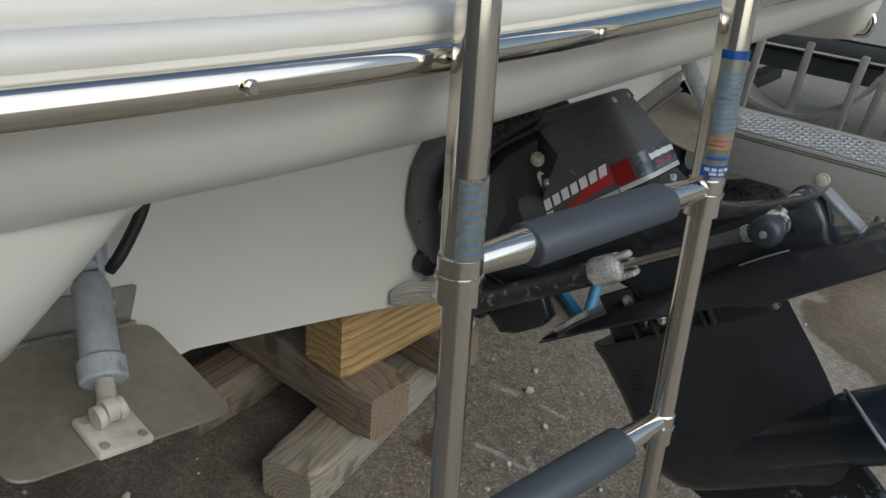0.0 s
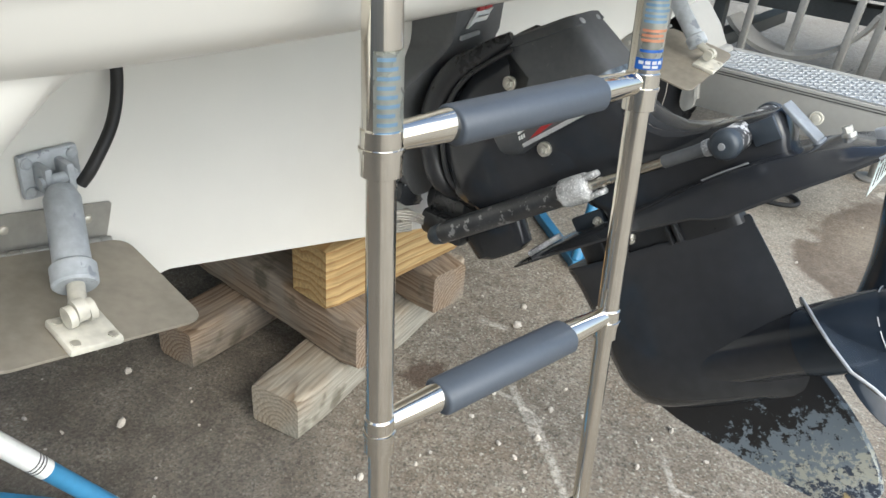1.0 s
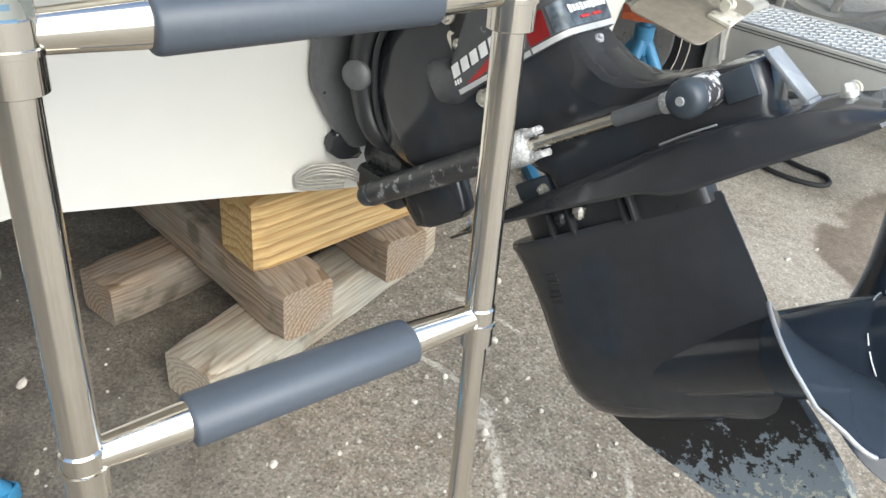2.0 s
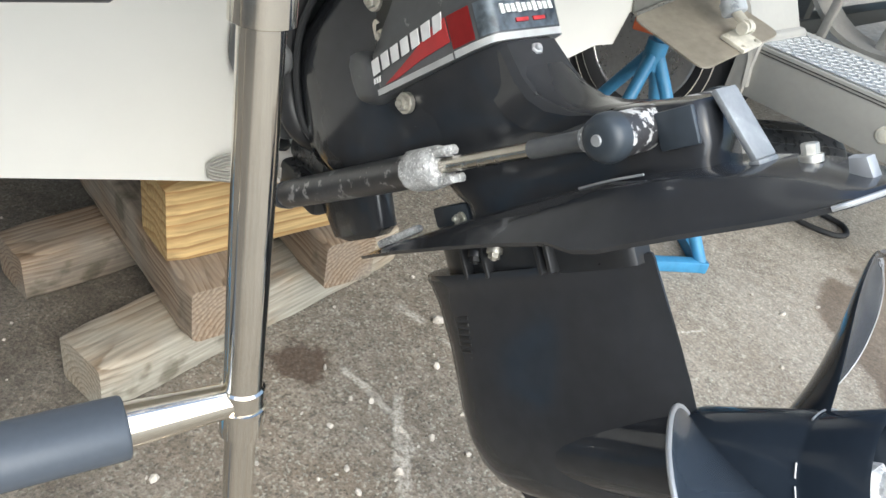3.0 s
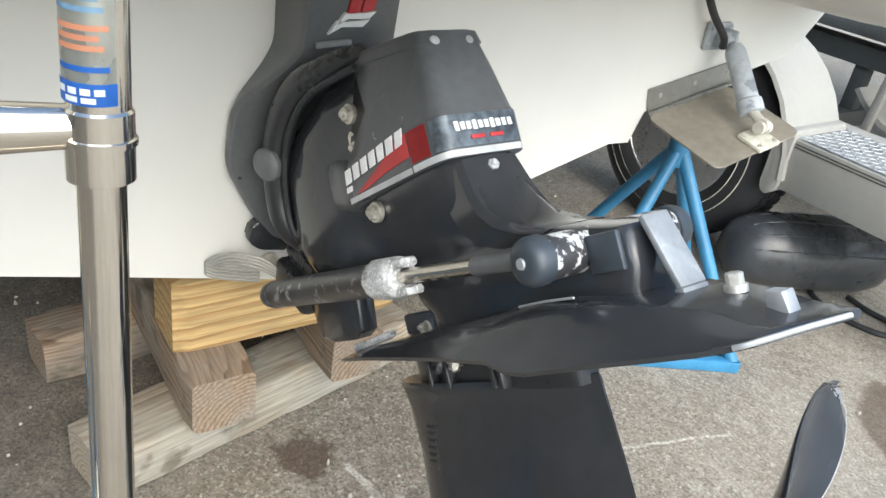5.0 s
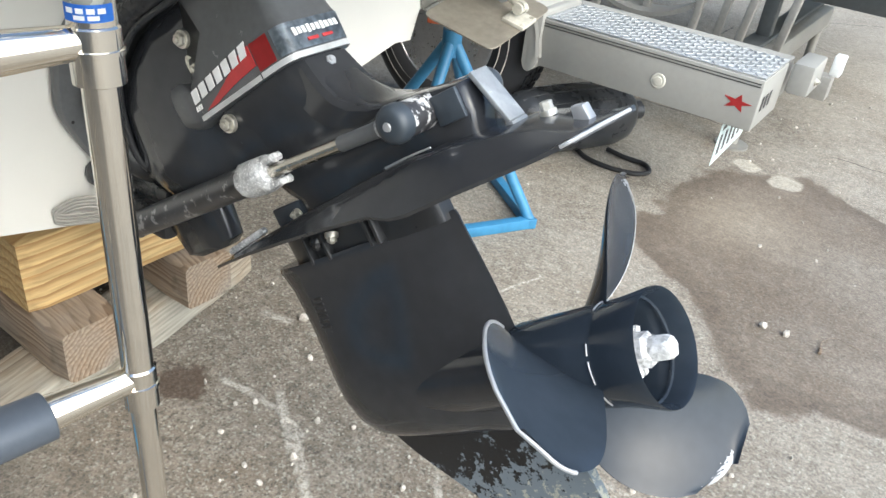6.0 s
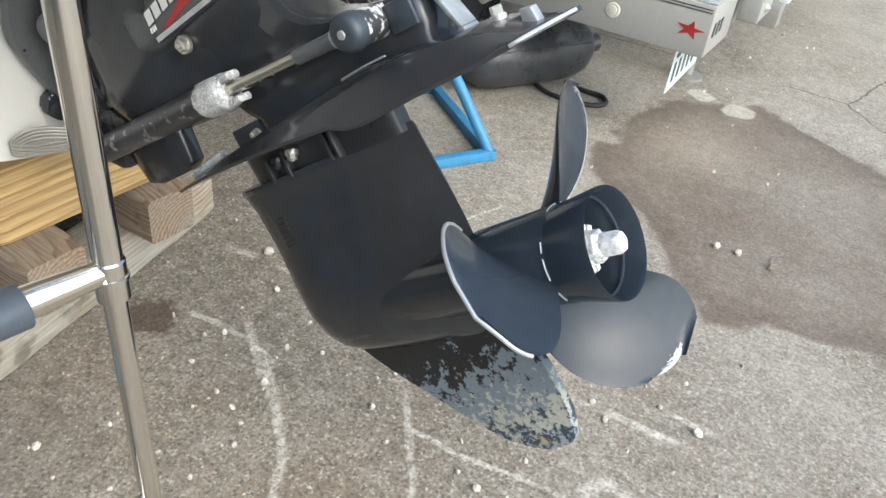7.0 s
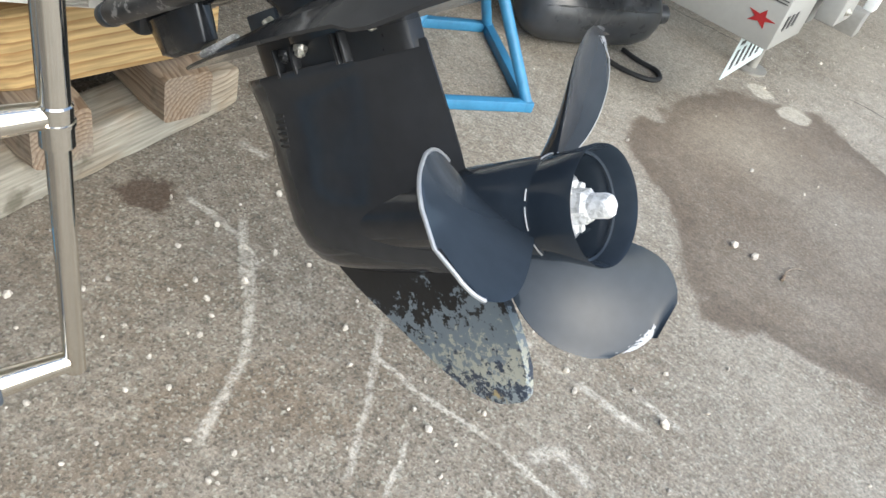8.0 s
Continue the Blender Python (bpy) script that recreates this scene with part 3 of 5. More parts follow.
def trim_tab(side, shift, lift, top=0.700):
    """A hinged tab with its ram on the transom, on one side of the keel."""
    def ys(y):
        return side * (y + shift)

    def rise(y):
        """The hinge climbs outboard with the hull's bottom."""
        return 0.20 * (y - 0.645)

    t = thing("trim_tab", pose(0.01, ys(0.765), 0.61), "dull stainless trim tab with a weathered grey actuator, below the transom", "trim tab", "trim tabs")
    bm = bmesh.new()
    prism(bm, rounded([(ys(0.885), 0.60 + rise(0.885)), (ys(0.885), 0.650 + rise(0.885)), (ys(0.625), 0.652 + rise(0.625)), (ys(0.640), 0.60 + rise(0.640))], 0.004), 0.002, 0.007, "x")
    part("hinge_plate", bm, tab_metal, t)
    bm = bmesh.new()
    out = rounded([(0.0, ys(0.885)), (0.185, ys(0.885)), (0.185, ys(0.635)), (0.0, ys(0.635))], 0.022, 5)
    prism(bm, out, -0.002, 0.002, "z", 0.001, 1)
    blade = part("tab_blade", bm, tab_dirty, t, m=pose(0.02, 0, 0.602 - 0.20 * (0.645 + shift), side * 11.3, 0, 0) @ pose(0, 0, 0, 0, 11, 0))
    prof = []
    for k in range(15):
        prof += [(0.247 * k / 15, 0.0030), (0.247 * k / 15 + 0.001, 0.0046), (0.247 * (k + 1) / 15 - 0.0015, 0.0046), (0.247 * (k + 1) / 15 - 0.0005, 0.0030)]
    bm = lathe(bmesh.new(), (0.014, ys(0.637), 0.602 + rise(0.637)), (0, side, 0.20), prof, 10)
    part("hinge_pin", bm, tab_metal, t)
    for y in (0.66, 0.76, 0.86):
        part("screw", lathe(bmesh.new(), (0.007, ys(y), 0.632 + rise(y)), (1, 0, 0), [(0, 0.006), (0.002, 0.005), (0.003, 0.002)], 10), bolt_steel, t)
    # actuator: upper bracket, barrel, ring, clevis and foot
    foot = Vector((0.180, ys(0.765), 0.603))
    head = Vector((0.040, ys(top), 0.712 + lift))
    way = (head - foot).normalized()
    reach = (head - foot).length - 0.084
    a = foot + way * 0.035
    act = part("actuator_barrel", lathe(bmesh.new(), foot + way * 0.072, way, [(0, 0.0190), (0.003, 0.0205), (reach - 0.013, 0.0205), (reach - 0.010, 0.019), (reach, 0.015)], 24), actuator_grey, t)
    part("collar", lathe(bmesh.new(), foot + way * 0.052, way, [(0, 0.0225), (0.003, 0.025), (0.024, 0.025), (0.027, 0.0225)], 24), actuator_grey, act, "pale grey plastic collar")
    bm = bmesh.new()
    for dy in (-0.011, 0.011):
        lathe(bm, foot + Vector((0, dy - 0.004, 0.022)), (0, 1, 0), [(0, 0.0125), (0.008, 0.0125)], 16)
    lathe(bm, foot + Vector((0, -0.006, 0.026)), (0, 1, 0), [(0, 0.013), (0.012, 0.013)], 16)
    tube(bm, [foot + Vector((0, 0, 0.026)), foot + way * 0.06], 0.010, 12)
    part("clevis", bm, plastic_pale, act)
    bm = bmesh.new()
    box(bm, (0, 0, 0.006), (0.058, 0.060, 0.010), 0.003)
    pad_m = Matrix.Translation(foot + Vector((0, 0, -0.008))) @ pose(0, 0, 0, side * 11.3, 0, 0) @ pose(0, 0, 0, 0, 11, 0)
    part("foot_pad", bm, plastic_pale, act, "yellowed white plastic foot", m=pad_m)
    for dx in (-0.02, 0.02):
        for dy in (-0.021, 0.021):
            part("screw", lathe(bmesh.new(), (dx, dy, 0.0105), (0, 0, 1), [(0, 0.0055), (0.0018, 0.0055), (0.0026, 0.003)], 10), bolt_steel, act, m=pad_m)
    bm = bmesh.new()
    box(bm, (0.007, ys(top - 0.005), 0.712 + lift), (0.012, 0.072, 0.056), 0.005)
    for dy in (-0.013, 0.013):
        box(bm, (0.026, ys(top - 0.002) + dy, 0.712 + lift), (0.034, 0.010, 0.036), 0.004)
    lathe(bm, (0.034, ys(top - 0.002) - 0.022, 0.712 + lift), (0, 1, 0), [(0, 0.007), (0.044, 0.007)], 12)
    for dy in (-0.027, 0.027):
        for dz in (-0.018, 0.018):
            lathe(bm, (0.012, ys(top - 0.005) + dy, 0.712 + lift + dz), (1, 0, 0), [(0, 0.007), (0.003, 0.007), (0.005, 0.004)], 10)
    part("upper_bracket", bm, actuator_grey, t)
    hose = curve_points([(0.040, ys(top - 0.024), 0.700 + lift), (0.046, ys(top - 0.040), 0.722 + lift), (0.034, ys(top - 0.078), 0.765 + lift), (0.018, ys(top - 0.100), 0.815 + lift), (0.008, ys(top - 0.102), 0.87 + lift), (0.0, ys(top - 0.100), 0.93)], 8)
    part("hydraulic_hose", tube(bmesh.new(), hose, 0.0075, 12), rubber, t, "black hydraulic hose")


trim_tab(-1, 0.0, 0.0)
trim_tab(1, 0.115, 0.039, 0.790)


# ---- timber blocking under the keel ----
def timber(label, length, width, height, m, material, worn=0.012):
    bm = bmesh.new()
    rng = random.Random(int(length * 1000 + width * 77))
    loops = []
    n = 14
    for k in range(n + 1):
        x = length * k / n
        inset = 0.004 if k in (0, n) else 0.0
        w, hgt = width / 2 - inset, height / 2 - inset
        loop = []
        for sy, sz in ((1, 1), (-1, 1), (-1, -1), (1, -1)):
            r = worn * rng.uniform(0.6, 1.3)
            for j in range(4):
                a = {(1, 1): 0, (-1, 1): 90, (-1, -1): 180, (1, -1): 270}[(sy, sz)] + 30 * j
                loop.append((x, sy * (w - r) + r * math.cos(radians(a)) + rng.uniform(-1, 1) * 0.0006, hgt + height / 2 - height / 2 + sz * (hgt - r) - hgt + height / 2 + r * math.sin(radians(a))))
        loops.append(loop)
    loft(bm, loops)
    ob = part("timber_block", bm, material, m=m, sharp=40)
    return tagged(ob, label, "timber block", "timber blocks under the keel")


timber("weathered grey square timber lying on the concrete", 0.70, 0.124, 0.100, pose(-0.080, -0.317, 0.0, 0, 0, 101), wood_grey)
timber("weathered brown square timber lying on the concrete", 0.70, 0.116, 0.100, pose(-0.409, -0.326, 0.0, 0, 0, 96), wood_old)
timber("weathered brown timber laid across two others", 0.66, 0.116, 0.112, pose(-0.008, -0.108, 0.100, 0, 0, 178), wood_old)
timber("weathered brown timber laid across two others", 0.62, 0.112, 0.106, pose(-0.032, 0.160, 0.100, 0, 0, 176), wood_old)
timber("new yellow pine block wedged under the keel", 0.42, 0.115, 0.140, pose(-0.148, -0.162, 0.212, 0, 0, 88), wood_new, 0.004)


# ---- stern drive, tilted up ----
TILT = pose(0, -0.010, 0, 0, -37, 0)


def stern_drive():
    d = thing("stern_drive", pose(0, -0.01, 0.60), "black stern drive tilted up on the transom, scuffed paint", "stern drive")

    def tilted(name, bm, material, parent=None, label="", sharp=35):
        return part(name, bm, material, parent or d, label, TILT, sharp)

    # shield on the transom: a smooth plate below, leaning aft into a narrow tower above
    bm = bmesh.new()
    low = [(-0.112, 0.600), (-0.103, 0.690), (-0.060, 0.745), (-0.044, 0.775), (-0.044, 0.868), (-0.030, 0.882), (0.072, 0.882), (0.086, 0.868), (0.086, 0.775), (0.105, 0.74), (0.140, 0.690), (0.146, 0.600), (0.12, 0.54), (0.075, 0.47), (-0.035, 0.47), (-0.075, 0.525)]
    loops = []
    for x, k in ((0.001, 0.93), (0.008, 0.985), (0.016, 1.0), (0.022, 0.995), (0.027, 0.975)):
        ring_of = []
        for y, z in rounded(low, 0.022, 4):
            up = max(0.0, min(1.0, (z - 0.66) / 0.16))
            lean = 0.075 * up * up * (3 - 2 * up) if x > 0.002 else 0.0
            ring_of.append((x + lean, 0.017 + (y - 0.017) * k, 0.66 + (z - 0.66) * k))
        loops.append(ring_of)
    loft(bm, loops)
    gh = part("gimbal_housing", bm, black_satin, d, "satin black gimbal housing", m=Matrix.Translation((0, -0.01, 0)), sharp=40)
    m = Matrix.Translation((0, -0.01, 0))
    for outline, mat_ in (([(0.010, 0.828), (0.026, 0.830), (0.031, 0.856), (0.015, 0.854)], red), ([(0.029, 0.830), (0.045, 0.832), (0.055, 0.858), (0.034, 0.856)], red),
                          ([(-0.006, 0.813), (0.010, 0.822), (0.040, 0.822), (0.050, 0.831), (0.034, 0.829), (0.006, 0.829)], white_decal), ([(-0.016, 0.803), (0.002, 0.812), (0.032, 0.812), (0.042, 0.821), (0.024, 0.819), (-0.004, 0.819)], white_decal), ([(-0.030, 0.786), (0.018, 0.790), (0.018, 0.796), (-0.030, 0.793)], alloy)):
        part("badge", prism(bmesh.new(), outline, 0.0985, 0.1040, "x"), mat_, gh, m=m)
    part("rivet", lathe(bmesh.new(), (0.0265, -0.094, 0.585), (1, 0, 0), [(0, 0.003), (0.001, 0.0025)], 10), rubber, gh, m=m)
    # gimbal ring: a broad glossy hoop with a thin raised lip, and its pivots
    bm = bmesh.new()
    lip = bmesh.new()
    for side in (-1, 1):
        pts = curve_points([(0.205, 0.010 + side * 0.036, 0.812), (0.165, 0.010 + side * 0.052, 0.782), (0.112, 0.010 + side * 0.066, 0.735), (0.082, 0.010 + side * 0.072, 0.668), (0.084, 0.010 + side * 0.070, 0.590), (0.105, 0.010 + side * 0.058, 0.535), (0.135, 0.010, 0.500)], 6)
        tube(bm, [p - Vector((0.004, 0, 0)) for p in pts], [0.010 + 0.010 * min(1.0, k / 10) for k in range(len(pts))], 14)
        tube(lip, [p + Vector((0.026, side * 0.004, 0.0)) for p in pts[3:]], 0.0045, 8)
    ring = part("gimbal_ring", bm, black_ring, d, "gloss black cast gimbal ring", m=m)
    part("ring_lip", lip, black_ring, ring, m=m)
    for side in (-1, 1):
        part("pivot_cover", lathe(bmesh.new(), (0.082, 0.010 + side * 0.088, 0.628), (0.45, side, 0), [(0, 0.023), (0.006, 0.022), (0.011, 0.017), (0.013, 0.006)], 24), black_satin, d, m=m)
    bm = bmesh.new()
    prism(bm, rounded([(-0.078, 0.478), (-0.070, 0.508), (-0.045, 0.508), (-0.012, 0.470), (-0.012, 0.452), (-0.060, 0.462)], 0.008), 0.004, 0.024, "x", 0.005)
    part("lower_ear", bm, black_paint, d, m=m)
    # bellows and swivel between ring and drive
    bm = bmesh.new()
    prof = []
    for k in range(17):
        prof.append((0.008 * k, 0.075 if k % 2 else 0.062))
    lathe(bm, (0.04, 0.01, 0.60), (0.9, 0, 0.25), [(d * 0.75, r * 0.72) for d, r in prof], 28)
    part("bellows", bm, rubber, d, "black rubber bellows", m=m)
    bm = bmesh.new()
    lathe(bm, (0.05, 0.0, 0.475), (0.85, 0, 0.05), [(0, 0.03), (0.02, 0.035), (0.09, 0.035), (0.11, 0.02)], 20)
    box(bm, (0.10, 0, 0.44), (0.10, 0.10, 0.05), 0.012)
    part("swivel", bm, black_ring, d, m=m)
    # upper gear housing: front half with the bolt pocket, ramp and tapering cover
    def row(s0, cy, half, u0, u1, power=3.6, seg=28):
        cu, hu = (u0 + u1) / 2, (u1 - u0) / 2
        out = []
        for k in range(seg):
            a = 2 * math.pi * k / seg
            c, n = math.cos(a), math.sin(a)
            out.append((s0, cy + half * math.copysign(abs(c) ** (2 / power), c), cu + hu * math.copysign(abs(n) ** (2 / power), n)))
        return out

    bm = bmesh.new()
    loft(bm, [row(0.405, 0.010, 0.050, 0.32, 0.42), row(0.425, 0.010, 0.066, 0.295, 0.452), row(0.470, 0.010, 0.073, 0.265, 0.490), row(0.520, 0.010, 0.070, 0.255, 0.510), row(0.565, 0.010, 0.062, 0.252, 0.522), row(0.592, 0.010, 0.050, 0.25, 0.524), row(0.640, 0.010, 0.048, 0.25, 0.524), row(0.690, 0.010, 0.044, 0.25, 0.505)])
    bell = tilted("bell_housing", bm, black_paint, label="gloss black bell housing with a pocket for its bolts")
    bm = bmesh.new()
    loft(bm, [row(0.532, 0.010, 0.044, 0.362, 0.405), row(0.542, 0.010, 0.060, 0.352, 0.425), row(0.562, 0.010, 0.066, 0.350, 0.436), row(0.590, 0.010, 0.067, 0.352, 0.418, 5), row(0.606, 0.010, 0.0668, 0.355, 0.404, 5), row(0.630, 0.010, 0.060, 0.360, 0.404, 5)])
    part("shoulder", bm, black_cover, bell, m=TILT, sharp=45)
    # driveshaft housing: foot, deck, and the ramp up to the cover
    bm = bmesh.new()
    loft(bm, [oval(0.825, 0, 0.176, 0.150, 0.034, 6), oval(0.825, 0, 0.222, 0.152, 0.036, 7), oval(0.820, 0, 0.234, 0.162, 0.036, 7), oval(0.810, 0, 0.262, 0.172, 0.036, 7), oval(0.806, 0, 0.270, 0.172, 0.033, 6), oval(0.720, 0.004, 0.277, 0.210, 0.034, 5), oval(0.690, 0.007, 0.283, 0.188, 0.038, 5), oval(0.677, 0.009, 0.296, 0.166, 0.042, 5), oval(0.669, 0.010, 0.320, 0.146, 0.045, 5), oval(0.664, 0.010, 0.345, 0.131, 0.048, 5), oval(0.660, 0.010, 0.372, 0.124, 0.050, 5)])
    body = tilted("driveshaft_housing", bm, black_paint, label="gloss black driveshaft housing")

    bm = bmesh.new()
    rows = []
    for s0, u0, w in ((0.786, 0.368, 0.040), (0.792, 0.352, 0.042), (0.800, 0.332, 0.044), (0.812, 0.313, 0.045), (0.830, 0.298, 0.045), (0.856, 0.288, 0.044), (0.890, 0.281, 0.040)):
        rows.append([(s0 - 0.040, 0.010 - w, u0 - 0.012), (s0 - 0.006, 0.010 - w, u0 - 0.003), (s0, 0.010 - w + 0.006, u0), (s0 + 0.001, 0.010, u0 + 0.001), (s0, 0.010 + w - 0.006, u0), (s0 - 0.006, 0.010 + w, u0 - 0.003), (s0 - 0.040, 0.010 + w, u0 - 0.012)])
    loft(bm, rows)
    part("ramp", bm, black_paint, body, "flat sloping back of the housing", TILT, sharp=40)

    CORNERS = [(0.0, 0.90), (0.02, 0.97), (0.05, 1.0), (0.25, 1.0), (0.5, 1.0), (0.75, 1.0), (0.86, 0.985), (0.92, 0.95), (0.965, 0.89), (0.99, 0.80), (1.0, 0.68)]

    def cover_row(f, pinch, grow=0.0):
        """Height and half width along the cover: f from front to aft."""
        u0, ut = 0.362 + 0.009 * f, 0.534 - 0.022 * f
        wb, wt = (0.0670 - 0.013 * f) * pinch + grow, (0.046 - 0.006 * f) * pinch + grow
        return u0, ut, wb, wt

    def cover_at(f, pinch, u, side=-1, grow=0.0):
        """A point of the cover's skin."""
        u0, ut, wb, wt = cover_row(f, pinch, grow)
        k = max(0.0, (u - u0 - 0.046) / (ut - u0 - 0.046))
        front, aft = 0.606 + 0.050 * min(1.0, k * 5) - 0.040 * max(0.0, k - 0.55) / 0.45, 0.787 - 0.030 * k
        return Vector((front + (aft - front) * f + grow * max(0.0, (f - 0.9) * 10), 0.010 + 0.008 * k + side * (wb + (wt - wb) * k), u))

    bm = bmesh.new()
    loops = []
    for f, pinch in CORNERS:
        u0, ut, wb, wt = cover_row(f, pinch)
        side_of = []
        for u, grow in ((u0, 0.001), (u0 + 0.008, 0.0014), (u0 + 0.044, 0.0012), (u0 + 0.047, 0.0), (u0 + 0.095, 0.0), (ut - 0.020, 0.0), (ut - 0.018, 0.0026), (ut - 0.004, 0.0026), (ut, -0.003)):
            side_of.append((u, grow))
        loops.append([cover_at(f, pinch, u, -1, g) for u, g in side_of] + [cover_at(f, pinch, u, 1, g) for u, g in reversed(side_of)])
    loft(bm, loops)
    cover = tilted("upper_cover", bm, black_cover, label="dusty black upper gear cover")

    def skin_strip(name, way, lo, hi, lift, mat_):
        """A thin strip on the cover along (f, pinch, side) stations, between two heights over its lower edge."""
        bm = bmesh.new()
        rows = []
        for h in (lo, hi):
            rows.append([cover_at(f, p, cover_row(f, p)[0] + h, sd, lift) for f, p, sd in way])
        loft(bm, rows, cap=False, closed=False)
        bmesh.ops.solidify(bm, geom=bm.faces, thickness=0.0008)
        return tilted(name, bm, mat_, cover)

    near = [(f, p, -1) for f, p in CORNERS if f >= 0.05]
    far = [(f, p, 1) for f, p in reversed(CORNERS) if f >= 0.80]
    skin_strip("white_stripe", [(0.01, 1.0, -1)] + [w for w in near if w[0] < 0.7] + [(0.715, 1.0, -1)], 0.0005, 0.0070, 0.0022, white_decal)
    skin_strip("white_stripe", [(0.728, 1.0, -1)] + [w for w in near if w[0] > 0.73] + far, 0.0005, 0.0075, 0.0022, white_decal)
    skin_strip("grey_trim", [w for w in near if w[0] > 0.90] + far, 0.0095, 0.0425, 0.0022, grey_decal)
    skin_strip("red_stripe", [(0.728, 1.0, -1), (0.75, 1.0, -1), (0.86, 0.985, -1), (0.895, 0.966, -1)], 0.0095, 0.0425, 0.0022, red)

    def side_decal(name, outline, mat_, lift):
        """A flat shape on the cover's flank, drawn in (f, height)."""
        bm = bmesh.new()
        n = len(outline)
        lo = [bm.verts.new(cover_at(f, 1.0, cover_row(f, 1.0)[0] + h, -1, lift)) for f, h in outline]
        hi = [bm.verts.new(cover_at(f, 1.0, cover_row(f, 1.0)[0] + h, -1, lift + 0.0008)) for f, h in outline]
        for i in range(n):
            bm.faces.new((lo[i], lo[(i + 1) % n], hi[(i + 1) % n], hi[i]))
        bm.faces.new(hi)
        bm.faces.new(list(reversed(lo)))
        return tilted(name, bm, mat_, cover)

    side_decal("red_wedge", [(0.10, 0.0085), (0.22, 0.0085), (0.46, 0.0150), (0.715, 0.0180), (0.715, 0.0425), (0.64, 0.0425), (0.44, 0.0280), (0.26, 0.0170)], red, 0.0018)
    # lettering as plain leaning white bars
    for k in range(7):
        f0, h0 = 0.015 + 0.099 * k, 0.0225 + 0.0016 * k
        side_decal("letter_bar", [(f0, h0), (f0 + 0.072, h0 + 0.0012), (f0 + 0.086, h0 + 0.0172), (f0 + 0.014, h0 + 0.0160)], white_decal, 0.0030)
    for k in range(3):
        f0 = 0.004 + 0.026 * k
        side_decal("letter_bar", [(f0, 0.0135), (f0 + 0.016, 0.0140), (f0 + 0.022, 0.0200), (f0 + 0.006, 0.0195)], white_decal, 0.0030)
    for k in range(10):
        part("letter_bar", box(bmesh.new(), (0, 0, 0), (0.0016, 0.0052, 0.0100 if k in (0, 3, 6) else 0.0080), 0.0003), white_decal, cover, m=TILT @ pose(0.7905, -0.024 + 0.0075 * k, 0.4010, 0, -8, 0))
    for k in range(2):
        part("letter_bar", box(bmesh.new(), (0, 0, 0), (0.0016, 0.0170, 0.0040), 0.0003), red, cover, m=TILT @ pose(0.7905, -0.000 + 0.024 * k, 0.3890, 0, -8, 0))
    # pale heads under the crown and bolts in the pocket
    for y0 in (-0.004, 0.040):
        part("plug", lathe(bmesh.new(), (0.7590, y0, 0.498), (1, 0, 0.26), [(-0.002, 0.006), (0.003, 0.0055), (0.004, 0.003)], 12), alloy, cover, m=TILT)
    for s0, y0, u0, r in ((0.620, -0.043, 0.465, 0.0088), (0.632, -0.044, 0.347, 0.0090)):
        part("bolt", hex_bolt(bmesh.new(), (s0, y0, u0), (0.1, -1, 0.05), r), bolt_steel, body, m=TILT)
    part("bolt", hex_bolt(bmesh.new(), (0.624, -0.043, 0.424), (0.1, -1, 0.05), 0.0080), bolt_steel, body, m=TILT)
    bm = bmesh.new()
    prism(bm, rounded([(0.606, 0.418), (0.632, 0.414), (0.632, 0.432), (0.612, 0.448), (0.606, 0.440)], 0.006), -0.0435, -0.0360, "y", 0.0015)
    part("bolt_tab", bm, bolt_steel, body, "stained steel locking tab", TILT)
    part("bolt", hex_bolt(bmesh.new(), (0.786, 0.011, 0.357), (1, -0.2, 0.3), 0.0065), alloy, body, m=TILT)
    part("drain_hole", lathe(bmesh.new(), (0.782, 0.026, 0.352), (1, 0, 0.4), [(0, 0.009), (0.006, 0.009), (0.0065, 0.006)], 18), rubber, body, "black round hole", TILT)
    # anti-splash plate and joint
    bm = bmesh.new()
    rows = []
    for s, top, w, edge in ((0.488, 0.187, 0.062, 0.181), (0.52, 0.191, 0.072, 0.183), (0.60, 0.199, 0.086, 0.186), (0.70, 0.208, 0.092, 0.185), (0.78, 0.214, 0.096, 0.183), (0.85, 0.219, 0.098, 0.179), (0.875, 0.221, 0.098, 0.170), (0.90, 0.222, 0.098, 0.168), (0.97, 0.217, 0.093, 0.172), (1.03, 0.208, 0.086, 0.174), (1.06, 0.200, 0.081, 0.175), (1.085, 0.189, 0.077, 0.177), (1.098, 0.186, 0.070, 0.178), (1.114, 0.185, 0.036, 0.179), (1.128, 0.185, 0.008, 0.180)):
        i_w = min(0.056, w * 0.62)
        half = [(i_w, top), (i_w + 0.30 * (w - i_w), top - 0.10 * (top - edge)), (i_w + 0.60 * (w - i_w), edge + 0.60 * (top - edge)), (w - 0.006, edge + 0.22 * (top - edge) + 0.002), (w, edge + 0.004), (w - 0.002, edge), (0.6 * w, edge - 0.0005)]
        slim = 1 - 0.5 * max(0.0, min(1.0, (s - 0.90) / 0.10))
        rows.append([(s, -y, u) for y, u in half] + [(s, y * slim, u) for y, u in reversed(half)])
    loft(bm, rows)
    tilted("splash_plate", bm, black_paint, label="gloss black flared anti-splash plate with a bare edge", sharp=30)
    bm = bmesh.new()
    tube(bm, curve_points([(1.088, -0.0765, 0.1800), (1.098, -0.0705, 0.1812), (1.114, -0.0365, 0.1825), (1.128, -0.008, 0.1830)], 4), 0.0020, 8)
    tilted("worn_edge", bm, alloy, label="paint worn to bare metal along the plate's edge")
    bm = bmesh.new()
